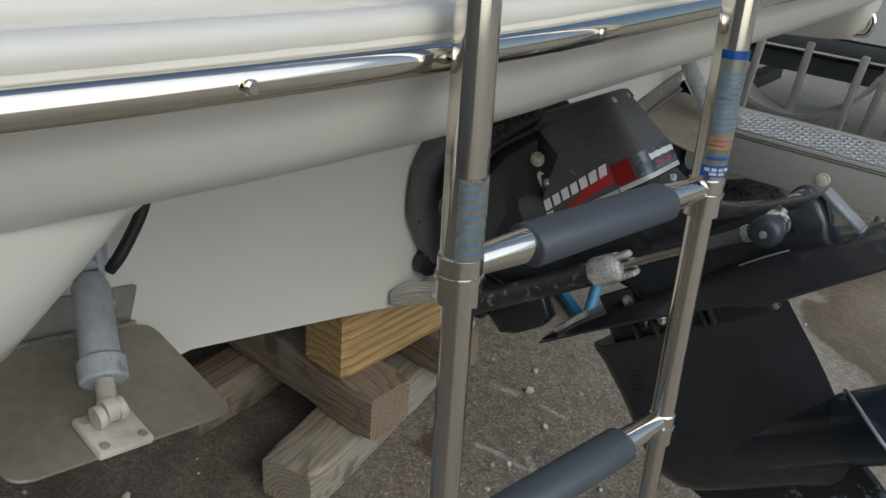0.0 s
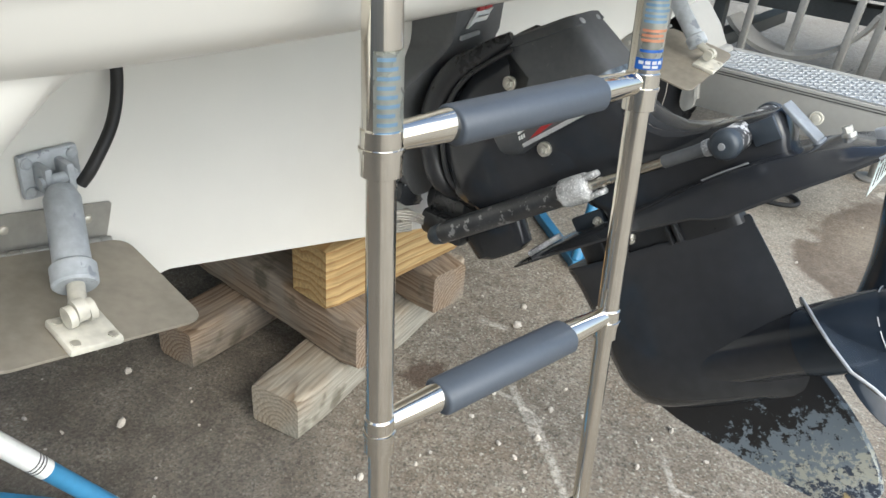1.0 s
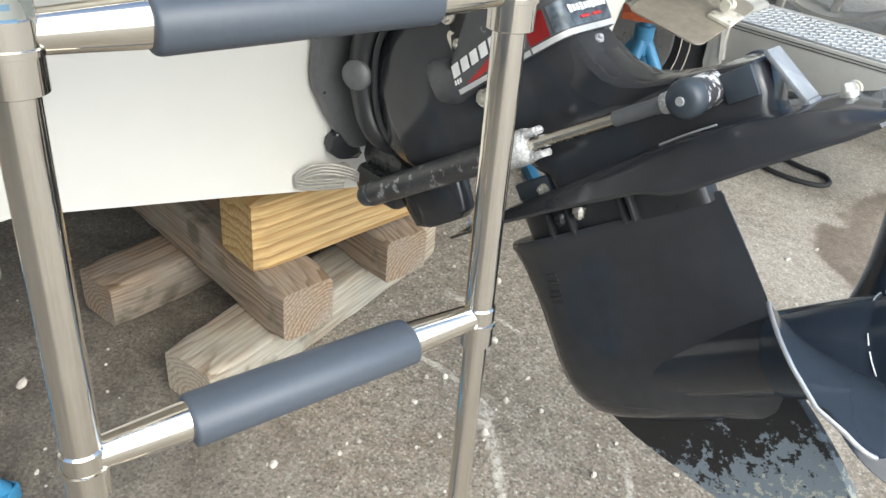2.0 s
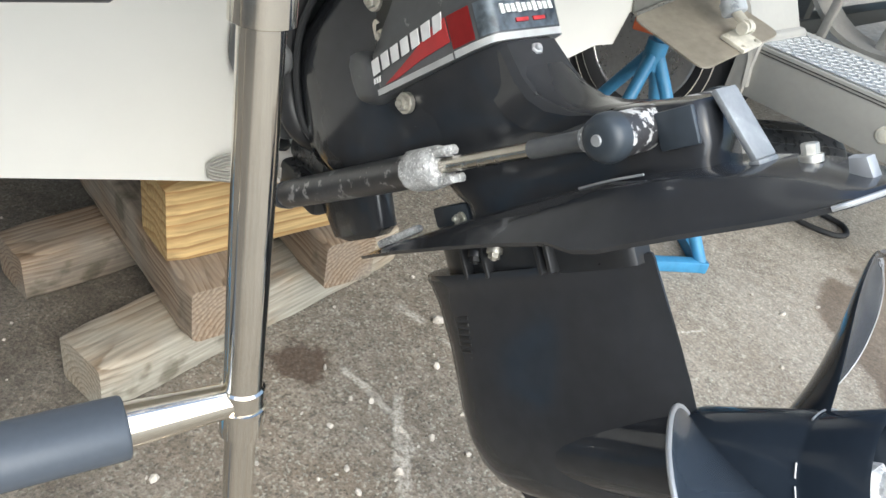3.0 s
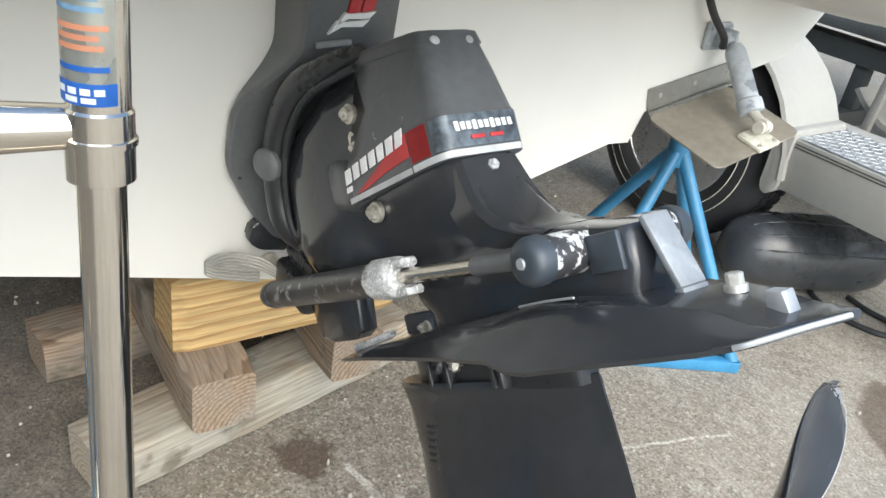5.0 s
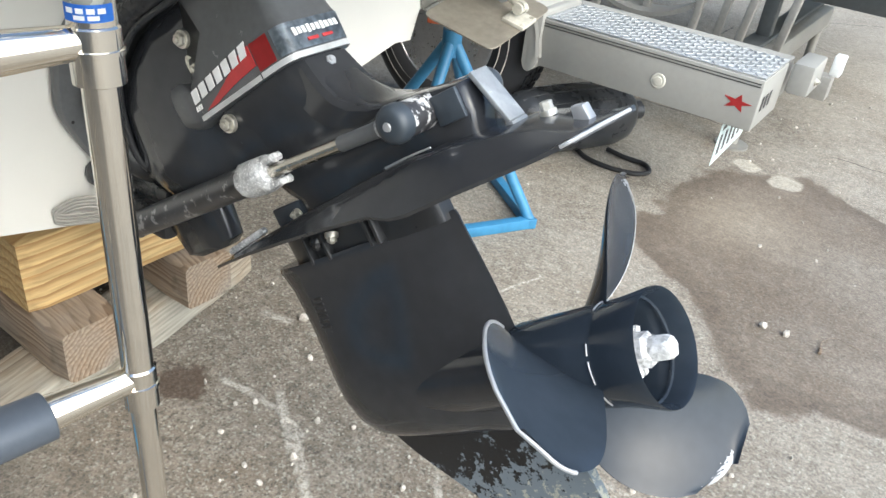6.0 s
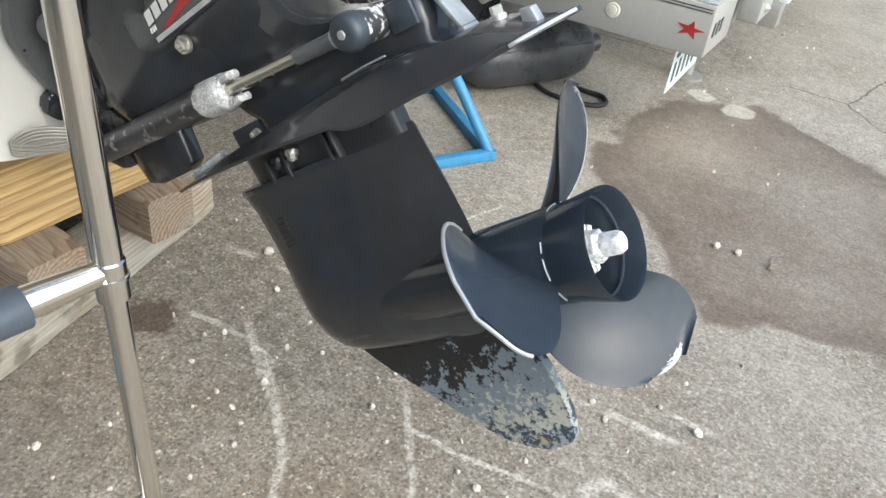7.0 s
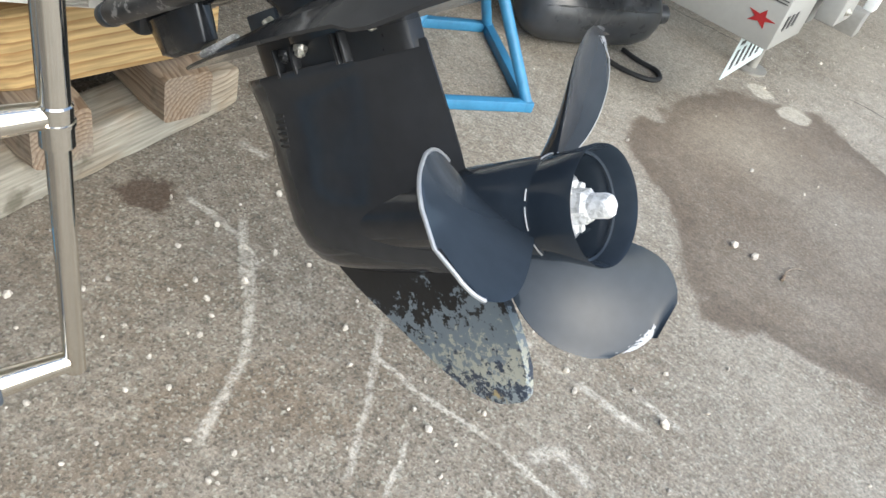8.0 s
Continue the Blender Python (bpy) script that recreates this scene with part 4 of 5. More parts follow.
    tube(bm, curve_points([(0.865, -0.0575, 0.2205), (0.90, -0.0572, 0.2222), (0.935, -0.0568, 0.2222)], 4), 0.0012, 6)
    tilted("worn_edge", bm, alloy)
    bm = bmesh.new()
    loft(bm, [oval(0.735, -0.002, 0.138, 0.140, 0.024, 4.0), oval(0.735, -0.002, 0.186, 0.140, 0.026, 4.0)])
    tilted("joint_neck", bm, black_ring)
    for s0, u0 in ((0.842, 0.166), (0.708, 0.158), (0.676, 0.156)):
        part("bolt", hex_bolt(bmesh.new(), (s0, -0.034, u0 + 0.010), (0, -0.5, -1), 0.0065, 0.007, 0.002), bolt_steel if s0 > 0.7 else black_ring, d, m=TILT)
    for s0 in (0.655, 0.69, 0.772, 0.785):
        part("rib", box(bmesh.new(), (s0, -0.030, 0.158), (0.006, 0.016, 0.036), 0.002), black_ring, d, m=TILT)
    # gearcase strut, torpedo and skeg
    bm = bmesh.new()
    rows = []
    for u, a, b, w in ((-0.132, 0.650, 0.880, 0.022), (-0.122, 0.612, 0.885, 0.040), (-0.108, 0.590, 0.890, 0.058), (-0.085, 0.575, 0.890, 0.071), (-0.055, 0.566, 0.890, 0.076), (-0.02, 0.562, 0.892, 0.071), (0.02, 0.560, 0.892, 0.060), (0.06, 0.557, 0.890, 0.050), (0.11, 0.552, 0.886, 0.046), (0.132, 0.548, 0.884, 0.050), (0.140, 0.546, 0.884, 0.054), (0.146, 0.548, 0.882, 0.052)):
        n = 20
        up = []
        for k in range(n + 1):
            f = k / n
            th = w * (2.2 * math.sqrt(max(f, 0)) * math.exp(-1.9 * f) * 0.96 + 0.14 * f) * (1 if f < 1 else 1)
            th = max(th * (1 - f ** 6), 0.0015 if 0 < f < 1 else 0.0012)
            up.append((a + (b - a) * f, th))
        rows.append([(x, -t, u) for x, t in up] + [(x, t, u) for x, t in reversed(up)])
    loft(bm, rows)
    gc = tilted("gearcase", bm, black_paint, label="gloss black lower gearcase", sharp=50)
    bm = bmesh.new()
    prof = []
    for k in range(25):
        f = k / 24
        r = 0.047 * (1 - (1 - min(1, f / 0.40)) ** 2.2) ** 0.5 if f < 0.40 else 0.047 + 0.001 * ((f - 0.4) / 0.6)
        prof.append((0.325 * f, max(r, 0.002)))
    lathe(bm, (0.572, 0, -0.062), (1, 0, 0.022), prof, 32)
    part("torpedo", bm, black_paint, gc, m=TILT, sharp=60)
    for k in range(9):
        part("inlet_slot", box(bmesh.new(), (0, 0, 0), (0.024, 0.0030, 0.0042), 0.0006), rubber, gc, m=TILT @ pose(0.622 - 0.0008 * k, -0.0308 - 0.0004 * k, 0.094 - 0.0080 * k, 0, 0, -8))
    bm = bmesh.new()
    top = [(0.600, -0.105), (0.642, -0.158), (0.700, -0.212), (0.755, -0.262), (0.800, -0.296), (0.845, -0.311), (0.890, -0.308), (0.911, -0.284), (0.912, -0.20), (0.890, -0.10)]
    prism(bm, [tuple(p)[:2] for p in curve_points([(x, y, 0) for x, y in top], 3)], -0.0075, 0.0075, "y", 0.005, 2)
    part("skeg", bm, skeg_paint, gc, "black skeg, its lower half flaked to grey, blue and tan primer", TILT)
    # propeller
    axis = Vector((0, 0, -0.055))
    bm = bmesh.new()
    outer = [(0.888, 0.049), (0.893, 0.0505), (1.005, 0.0565), (1.008, 0.0555), (1.012, 0.0565), (1.030, 0.0585), (1.062, 0.0635), (1.066, 0.0628), (1.062, 0.0605), (1.03, 0.0555), (0.985, 0.0530), (0.955, 0.0525), (0.950, 0.010)]
    lathe(bm, axis, (1, 0, 0), outer, 44)
    prop = tilted("propeller", bm, prop_paint, label="black three-bladed propeller with paint worn off its edges", sharp=40)
    bm = bmesh.new()
    lathe(bm, axis + Vector((0.955, 0, 0)), (1, 0, 0), [(0, 0.038), (0.062, 0.038), (0.066, 0.033)], 28)
    part("inner_hub", bm, alloy, prop, "bare metal inner hub", TILT)
    part("inner_ring", lathe(bmesh.new(), axis + Vector((1.036, 0, 0)), (1, 0, 0), [(0, 0.0570), (0.002, 0.0545), (0.005, 0.0545), (0.006, 0.0580)], 40, cap=False), prop_paint, prop, m=TILT)
    bm = bmesh.new()
    rng = random.Random(7)
    lathe(bm, axis + Vector((1.020, 0, 0)), (1, 0, 0), [(0, 0.026), (0.005, 0.026), (0.007, 0.023)], 20)
    for k in range(9):
        a = 2 * math.pi * k / 9 + rng.uniform(-0.1, 0.1)
        box(bm, (1.028 + rng.uniform(-0.002, 0.002), 0.024 * math.cos(a), 0.024 * math.sin(a) - 0.055), (0.012, 0.009, 0.009), 0.0025)
    lathe(bm, axis + Vector((1.022, 0, 0)), (1, 0, 0), [(0, 0.0195), (0.024, 0.0195), (0.028, 0.016)], 6)
    lathe(bm, axis + Vector((1.04, 0, 0)), (1, 0, 0), [(0, 0.0135), (0.028, 0.0130), (0.033, 0.0105), (0.034, 0.004)], 18)
    for v in bm.verts:
        v.co += Vector((rng.uniform(-1, 1), rng.uniform(-1, 1), rng.uniform(-1, 1))) * 0.0007
    part("prop_nut", bm, nut_white, prop, "corroded white propeller nut and tab washer", TILT)

    for a0, a1 in ((-10, 12), (18, 40), (-95, -70), (-64, -52), (-130, -112)):
        arc = [(1.0075, 0.0570 * math.sin(radians(a0 + (a1 - a0) * k / 8)), 0.0570 * math.cos(radians(a0 + (a1 - a0) * k / 8)) - 0.055) for k in range(9)]
        part("chipped_seam", tube(bmesh.new(), arc, 0.0009, 6), alloy, prop, m=TILT)

    def skin(turn, f, g):
        """A point of a blade: f from root to tip, g from trailing (-1) to leading edge (1)."""
        r = 0.048 + (0.198 - 0.048) * f
        shape = math.sqrt(max(0.0, 1 - max(0, (f - 0.42) / 0.58) ** 3.4))
        wide = radians(31 + 5 * math.sin(math.pi * min(1, f * 1.2))) * shape * (1 - 0.20 * f)
        off = radians(-8 * f * f) + g * wide
        y, u = r * math.sin(turn + off), r * math.cos(turn + off)
        s = 0.962 + 0.055 * f - 0.071 * off + 0.008 * max(0, -g) ** 3 - 0.065 * u + 0.052 * y
        return s, y, u - 0.055

    def blade(turn):
        bm = bmesh.new()
        nr, na = 16, 18
        loops = []
        for i in range(nr + 1):
            f = i / nr
            up, low = [], []
            for j in range(na + 1):
                g = -1 + 2 * j / na
                s, y, u = skin(turn, f, g)
                th = (0.0055 * (1 - f) + 0.0014) * math.sqrt(max(0.02, 1 - g * g))
                up.append((s + th, y, u))
                low.append((s - th, y, u))
            loops.append(up + low[::-1])
        loft(bm, loops)
        bmesh.ops.remove_doubles(bm, verts=bm.verts, dist=0.0002)
        return bm

    def bare_patch(turn, f0, g0, g1):
        """Ragged bare metal along a stretch of a blade's tip."""
        bm = bmesh.new()
        n, k = 60, 14
        for i in range(n):
            for j in range(k):
                ga, gb = g0 + (g1 - g0) * i / n, g0 + (g1 - g0) * (i + 1) / n
                fa, fb = f0 + (0.995 - f0) * j / k, f0 + (0.995 - f0) * (j + 1) / k
                if noise.noise(Vector((i * 0.21, j * 0.35, turn))) * 0.5 + j / k < 0.45:
                    continue
                quad = [bm.verts.new(Vector(skin(turn, f, g)) + Vector((0.0042 * (1 - f) + 0.0019, 0, 0))) for f, g in ((fa, ga), (fa, gb), (fb, gb), (fb, ga))]
                bm.faces.new(quad)
        bmesh.ops.remove_doubles(bm, verts=bm.verts, dist=0.0001)
        return bm

    for deg in (47, 167, 287):
        turn = radians(deg)
        one = part("blade", blade(turn), prop_paint, prop, "", TILT, sharp=50)
        edge_line = [skin(turn, 0.35 + 0.65 * k / 24, 1) for k in range(25)]
        if deg == 287:
            edge_line += [skin(turn, 1 - 0.12 * k / 8, -1) for k in range(1, 9)]
        if deg != 167:
            part("worn_edge", tube(bmesh.new(), edge_line, 0.0022 if deg == 287 else 0.0009, 8), alloy, one, "leading edge worn to bare metal", TILT)
        if deg == 167:
            part("bare_patch", bare_patch(turn, 0.90, -0.35, 0.80), slate_bare, one, "ragged patch of bare metal at the tip", TILT)
        if deg == 47:
            part("bare_patch", bare_patch(turn, 0.93, -0.9, 0.5), slate_bare, one, "ragged patch of bare metal at the tip", TILT)
    # trim rams, one on each flank
    for side in (-1, 1):
        a = Vector((0.352, side * 0.082, 0.285))
        way = (Vector((0.924, side * 0.064, 0.259)) - a).normalized()
        ram = tilted("trim_cylinder", lathe(bmesh.new(), a + way * 0.026, way, [(0, 0.0170), (0.004, 0.0185), (0.05, 0.0190), (0.285, 0.0190), (0.288, 0.0202), (0.300, 0.0202), (0.302, 0.018)], 24), black_scuffed, label="scuffed black hydraulic trim cylinder")
        part("rubber_end", lathe(bmesh.new(), a - way * 0.002, way, [(0, 0.006), (0.003, 0.0125), (0.010, 0.0170), (0.030, 0.0195), (0.032, 0.019)], 24), cap_grey, ram, "dark grey rubber end cap", TILT)
        bm = bmesh.new()
        rng = random.Random(3)
        prof = [(0.302, 0.020), (0.305, 0.0220), (0.330, 0.0228), (0.348, 0.0220), (0.353, 0.018)]
        lathe(bm, a, way, prof, 28)
        for sgn in (-1, 1):
            box(bm, tuple(a + way * 0.360 + Vector((0, 0, sgn * 0.0145))), (0.024, 0.022, 0.009), 0.003)
        for v in bm.verts:
            v.co += Vector((rng.uniform(-1, 1), rng.uniform(-1, 1), rng.uniform(-1, 1))) * 0.0010
        part("anode", bm, anode, ram, "pitted grey sacrificial anode", TILT)
        part("rod", lathe(bmesh.new(), a + way * 0.34, way, [(0, 0.0080), (0.145, 0.0080)], 18), rod_steel, ram, "bright steel piston rod", TILT)
        part("rod_sleeve", lathe(bmesh.new(), a + way * 0.478, way, [(0, 0.0090), (0.05, 0.0090), (0.085, 0.012)], 18), black_satin, ram, m=TILT)
        part("rod_washer", lathe(bmesh.new(), a + way * 0.540, way, [(0, 0.011), (0.008, 0.012), (0.012, 0.008)], 14), anode, ram, m=TILT)
        # pivot at the aft end: a cap on a cross pin
        pin = Vector((0.928, side * 0.014, 0.258))
        piv = tilted("pivot_pin", lathe(bmesh.new(), pin, (0, side, 0), [(0, 0.0182), (0.058, 0.0188), (0.064, 0.0180)], 28), chipped, label="chipped black and bare metal pivot boss")
        part("pivot_cap", lathe(bmesh.new(), pin + Vector((0, side * 0.061, 0)), (0, side, 0), [(0, 0.0196), (0.001, 0.0208), (0.011, 0.0206), (0.016, 0.0190), (0.0195, 0.0152), (0.0205, 0.0095)], 28), cap_grey, piv, "slate grey plastic pivot cap", TILT)
        part("cap_dot", lathe(bmesh.new(), pin + Vector((0, side * 0.0812, 0)), (0, side, 0), [(0, 0.0050), (0.0022, 0.0045)], 14), alloy, piv, m=TILT)
    part("arm_end", box(bmesh.new(), (0.962, -0.038, 0.252), (0.036, 0.006, 0.032), 0.002), cap_grey, d, "slate flat arm end", TILT)
    # bare plate, studs and small block aft, anode strip and lug forward
    bm = box(bmesh.new(), (0, 0, 0), (0.006, 0.030, 0.064), 0.0015)
    part("bare_plate", bm, alloy_dull, d, "bare alloy plate with a pinched clamp", TILT @ pose(0.998, -0.004, 0.244, 0, -20, 0))
    part("clamp", box(bmesh.new(), (1.008, -0.004, 0.211), (0.010, 0.030, 0.007), 0.002), alloy_dull, d, m=TILT)
    part("bolt", hex_bolt(bmesh.new(), (1.042, 0.002, 0.208), (0.1, 0, 1), 0.0066, 0.010, 0.0), bolt_steel, d, m=TILT)
    bm = bmesh.new()
    prism(bm, [(1.072, 0.182), (1.091, 0.182), (1.088, 0.203), (1.075, 0.205)], -0.014, 0.001, "y", 0.002)
    part("bare_lug", bm, alloy, d, "bare metal lug", TILT)
    bm = box(bmesh.new(), (0, 0, 0), (0.066, 0.014, 0.010), 0.004)
    part("anode_strip", bm, anode, d, "pitted anode strip", TILT @ pose(0.552, -0.040, 0.200, 0, -9, 20))
    bm = box(bmesh.new(), (0.643, -0.022, 0.213), (0.060, 0.014, 0.024), 0.003)
    part("lug", bm, cap_grey, d, m=TILT)
    part("bolt", hex_bolt(bmesh.new(), (0.662, -0.030, 0.208), (0, -1, 0.2), 0.006), bolt_steel, d, m=TILT)
    # black rounded guard below the ram, and the loop of wire at the transom
    bm = bmesh.new()
    loft(bm, [oval(0.452, -0.020, 0.203, 0.040, 0.016, 3.0), oval(0.446, -0.020, 0.212, 0.062, 0.022, 3.0), oval(0.445, -0.020, 0.262, 0.072, 0.024, 3.0)])
    tilted("lower_yoke", bm, black_paint)
    bm = bmesh.new()
    for k in range(4):
        z = 0.452 - 0.0055 * k
        tube(bm, curve_points([(0.075, -0.04 + 0.002 * k, z - 0.02), (0.05, -0.075, z + 0.008), (0.022, -0.115, z + 0.012), (0.008, -0.145, z - 0.004), (0.018, -0.13, z - 0.012), (0.05, -0.08, z - 0.010)], 6), 0.0023, 8)
    part("cable_loop", bm, galvanised, d, "looped grey cables")
    part("drain_ring", lathe(bmesh.new(), (0.0, -0.045, 0.425), (1, 0, 0), [(0, 0.016), (0.006, 0.016), (0.008, 0.011), (0.004, 0.008)], 18), bolt_steel, d)


def flaking(name, base, flake_rows, low, high):
    """Paint that flakes away below a ragged line across the local height."""
    mat = surface(name, base, 0.4, vary=0.3, scale=9, fine=120, bump=0.12)
    nt = mat.node_tree
    nodes, link = nt.nodes, nt.links.new
    bsdf = nodes["Principled BSDF"]
    first = bsdf.inputs["Base Color"].links[0].from_socket
    where = nodes.new("ShaderNodeTexCoord")
    sep = nodes.new("ShaderNodeSeparateXYZ")
    link(where.outputs["Object"], sep.inputs[0])
    out = first
    for colour, scale, shift, soft in flake_rows:
        n = nodes.new("ShaderNodeTexNoise")
        n.inputs["Scale"].default_value, n.inputs["Detail"].default_value, n.inputs["Roughness"].default_value = scale, 7, 0.7
        link(where.outputs["Object"], n.inputs["Vector"])
        lean = nodes.new("ShaderNodeMath")
        lean.operation = "MULTIPLY_ADD"
        lean.inputs[1].default_value = -0.24
        link(sep.outputs["X"], lean.inputs[0])
        link(sep.outputs["Z"], lean.inputs[2])
        drop = nodes.new("ShaderNodeMapRange")
        drop.inputs["From Min"].default_value, drop.inputs["From Max"].default_value = low, high
        drop.inputs["To Min"].default_value, drop.inputs["To Max"].default_value = 0.5, -0.5
        link(lean.outputs[0], drop.inputs["Value"])
        add = nodes.new("ShaderNodeMath")
        add.operation = "ADD"
        link(n.outputs["Fac"], add.inputs[0])
        link(drop.outputs[0], add.inputs[1])
        cut = nodes.new("ShaderNodeMapRange")
        cut.inputs["From Min"].default_value, cut.inputs["From Max"].default_value = shift, shift + soft
        link(add.outputs[0], cut.inputs["Value"])
        mix = nodes.new("ShaderNodeMix")
        mix.data_type = "RGBA"
        link(cut.outputs[0], mix.inputs["Factor"])
        link(out, mix.inputs["A"])
        mix.inputs["B"].default_value = (*colour, 1)
        out = mix.outputs["Result"]
    link(out, bsdf.inputs["Base Color"])
    return mat


slate_bare = surface("dull_bare_metal", (0.30, 0.31, 0.33), 0.5, metal=0.4, vary=0.2, scale=30, bump=0.1)
nut_white = surface("corroded_nut", (0.62, 0.62, 0.61), 0.6, metal=0.15, vary=0.3, scale=70, fine=240, bump=0.8, worn=(0.80, 0.80, 0.80), worn_at=0.5, worn_scale=120)
skeg_paint = flaking("skeg_flaking_paint", (0.012, 0.013, 0.015), [((0.17, 0.205, 0.235), 60, 0.50, 0.03), ((0.38, 0.38, 0.32), 95, 0.69, 0.03), ((0.030, 0.042, 0.068), 70, 0.77, 0.04), ((0.26, 0.295, 0.31), 120, 0.86, 0.03), ((0.40, 0.31, 0.15), 22, 0.91, 0.05)], -0.56, -0.185)
stern_drive()


# ---- telescoping boarding ladder ----
def ladder():
    top_r, low_r = Vector((0.573, -0.393, 1.3)), Vector((0.636, -0.435, 0.4))
    top_l, low_l = Vector((0.519, -0.677, 1.3)), Vector((0.583, -0.718, 0.4))
    t = thing("boarding_ladder", Matrix.Translation((low_r + low_l) / 2), "polished stainless telescoping boarding ladder with slate grips", "ladder")

    def rail_at(side, z):
        a, b = (top_r, low_r) if side else (top_l, low_l)
        return a + (b - a) * ((1.30 - z) / (1.30 - 0.40))

    for side in (0, 1):
        for z0, z1, r in ((1.30, 0.905, 0.0142), (0.905, 0.660, 0.0113), (0.660, 0.412, 0.0094)):
            bm = tube(bmesh.new(), [rail_at(side, z0), rail_at(side, z1)], r, 24)
            tube_part = part("rail_tube", bm, steel, t)
        for z, r in ((0.892, 0.0155), (0.650, 0.0127)):
            a, b, c, e = (rail_at(side, z + q) for q in (0.030, 0.010, 0.006, 0.0))
            bm = lathe(bmesh.new(), rail_at(side, z - 0.004), (rail_at(side, z + 0.05) - rail_at(side, z)).normalized(), [(0, r - 0.002), (0.001, r), (0.018, r), (0.0185, r + 0.0012), (0.0215, r + 0.0012), (0.022, r), (0.034, r), (0.036, r - 0.002)], 28)
            part("collar", bm, steel, t)
    for z in (0.914, 0.672, 0.424):
        a, b = rail_at(0, z), rail_at(1, z)
        d = (b - a)
        pts = [a + d * f + Vector((0, 0, 0)) for f in (0.02, 0.10, 0.2, 0.5, 0.8, 0.90, 0.98)]
        rung = part("rung", tube(bmesh.new(), pts, [0.0100, 0.0112, 0.0128, 0.0128, 0.0128, 0.0112, 0.0100], 20), steel, t)
        bm = bmesh.new()
        d1 = d.normalized()
        side = Vector((-d1.y, d1.x, 0))
        loops = []
        for f in (0.213, 0.215, 0.222, 0.5, 0.773, 0.778, 0.780):
            k = 0.86 if f in (0.213, 0.780) else 0.95 if f in (0.215, 0.778) else 1.0
            c = a + d * f
            loop = []
            for j in range(24):
                an = 2 * math.pi * j / 24
                cc, ss = math.cos(an), math.sin(an)
                loop.append(c + side * 0.0185 * k * math.copysign(abs(cc) ** 0.85, cc) + Vector((0, 0, 1)) * (0.0150 * k * math.copysign(abs(ss) ** 0.85, ss) - 0.001))
            loops.append(loop)
        loft(bm, loops)
        part("grip", bm, grip_rubber, rung, "slate blue-grey moulded plastic grip", sharp=70)

    # stickers wrapped round part of the upper tubes
    def sticker(side, z0, z1, a0, a1, mat_, grow=0.0007):
        bm = bmesh.new()
        rows = []
        for z in (z0, z1):
            c = rail_at(side, z)
            rows.append([c + (0.0142 + grow) * Vector((math.cos(a), math.sin(a), 0)) for a in (a0 + (a1 - a0) * k / 12 for k in range(13))])
        loft(bm, rows, cap=False, closed=False)
        bmesh.ops.solidify(bm, geom=bm.faces, thickness=0.0004)
        return part("sticker", bm, mat_, t)

    for side, z0, z1, swing in ((1, 0.928, 1.034, radians(-40)), (0, 0.918, 0.978, radians(-12))):
        a0, a1 = swing - 1.0, swing + 1.0
        sticker(side, z0, z1, a0, a1, label_cream)
        if side:
            sticker(side, z0, z0 + 0.010, a0, a1, label_blue, 0.0012)
            sticker(side, z1 - 0.007, z1, a0, a1, label_blue, 0.0012)
            for k in range(4):
                sticker(side, z0 + 0.0050, z0 + 0.0080, a0 + 0.22 + 0.38 * k, a0 + 0.50 + 0.38 * k, label_white, 0.0018)
            for k in range(2):
                sticker(side, z0 + 0.0015, z0 + 0.0040, a0 + 0.50 + 0.50 * k, a0 + 0.90 + 0.50 * k, label_white, 0.0018)
            rows = [(z0 + 0.015, label_blue)] + [(z0 + 0.024 + 0.0042 * k, label_orange) for k in range(3)] + [(z0 + 0.040 + 0.0046 * k, label_blue_pale) for k in range(11)]
        else:
            rows = [(z0 + 0.004 + 0.0062 * k, label_blue_pale) for k in range(9)]
        for k, (z, mat_) in enumerate(rows):
            sticker(side, z, z + (0.0024 if side else 0.0026), a0 + 0.18, a1 - (0.2 if side else 0.7) - 0.4 * ((k * 7) % 3) / 3, mat_, 0.0012)


ladder()


# ---- far side: stand, trailer, float ----
def boat_stand(apex, feet, name_label):
    t = thing("boat_stand", Matrix.Translation((apex[0], apex[1], 0)), name_label, "boat stand", "boat stands")
    apex = Vector(apex)
    feet = [Vector((x, y, 0.018)) for x, y in feet]
    legs = [part("leg", tube(bmesh.new(), [f, apex + (f - apex) * 0.03], 0.0155, 16), blue_paint, t) for f in feet]
    for k in range(4):
        p, q = feet[k], feet[(k + 1) % 4]
        d = q - p
        bm = box(bmesh.new(), (d.length / 2, 0, 0), (d.length + 0.03, 0.028, 0.030), 0.003, Matrix.Translation(p - Vector((0, 0, 0.002))) @ Matrix.Rotation(math.atan2(d.y, d.x), 4, "Z"))
        part("base_bar", bm, blue_paint, t)
    part("post", lathe(bmesh.new(), apex - Vector((0, 0, 0.05)), (0, 0, 1), [(0, 0.026), (0.07, 0.026), (0.072, 0.016), (0.10, 0.016)], 18), blue_paint, t)
    part("top_pad", box(bmesh.new(), (0, 0, 0), (0.13, 0.11, 0.022), 0.004, Matrix.Translation(apex + Vector((0, 0, 0.060))) @ pose(0, 0, 0, 10 if apex.y > 0 else -10, 0, 30)), orange_paint, t, "orange padded top plate")
    return legs, feet, apex


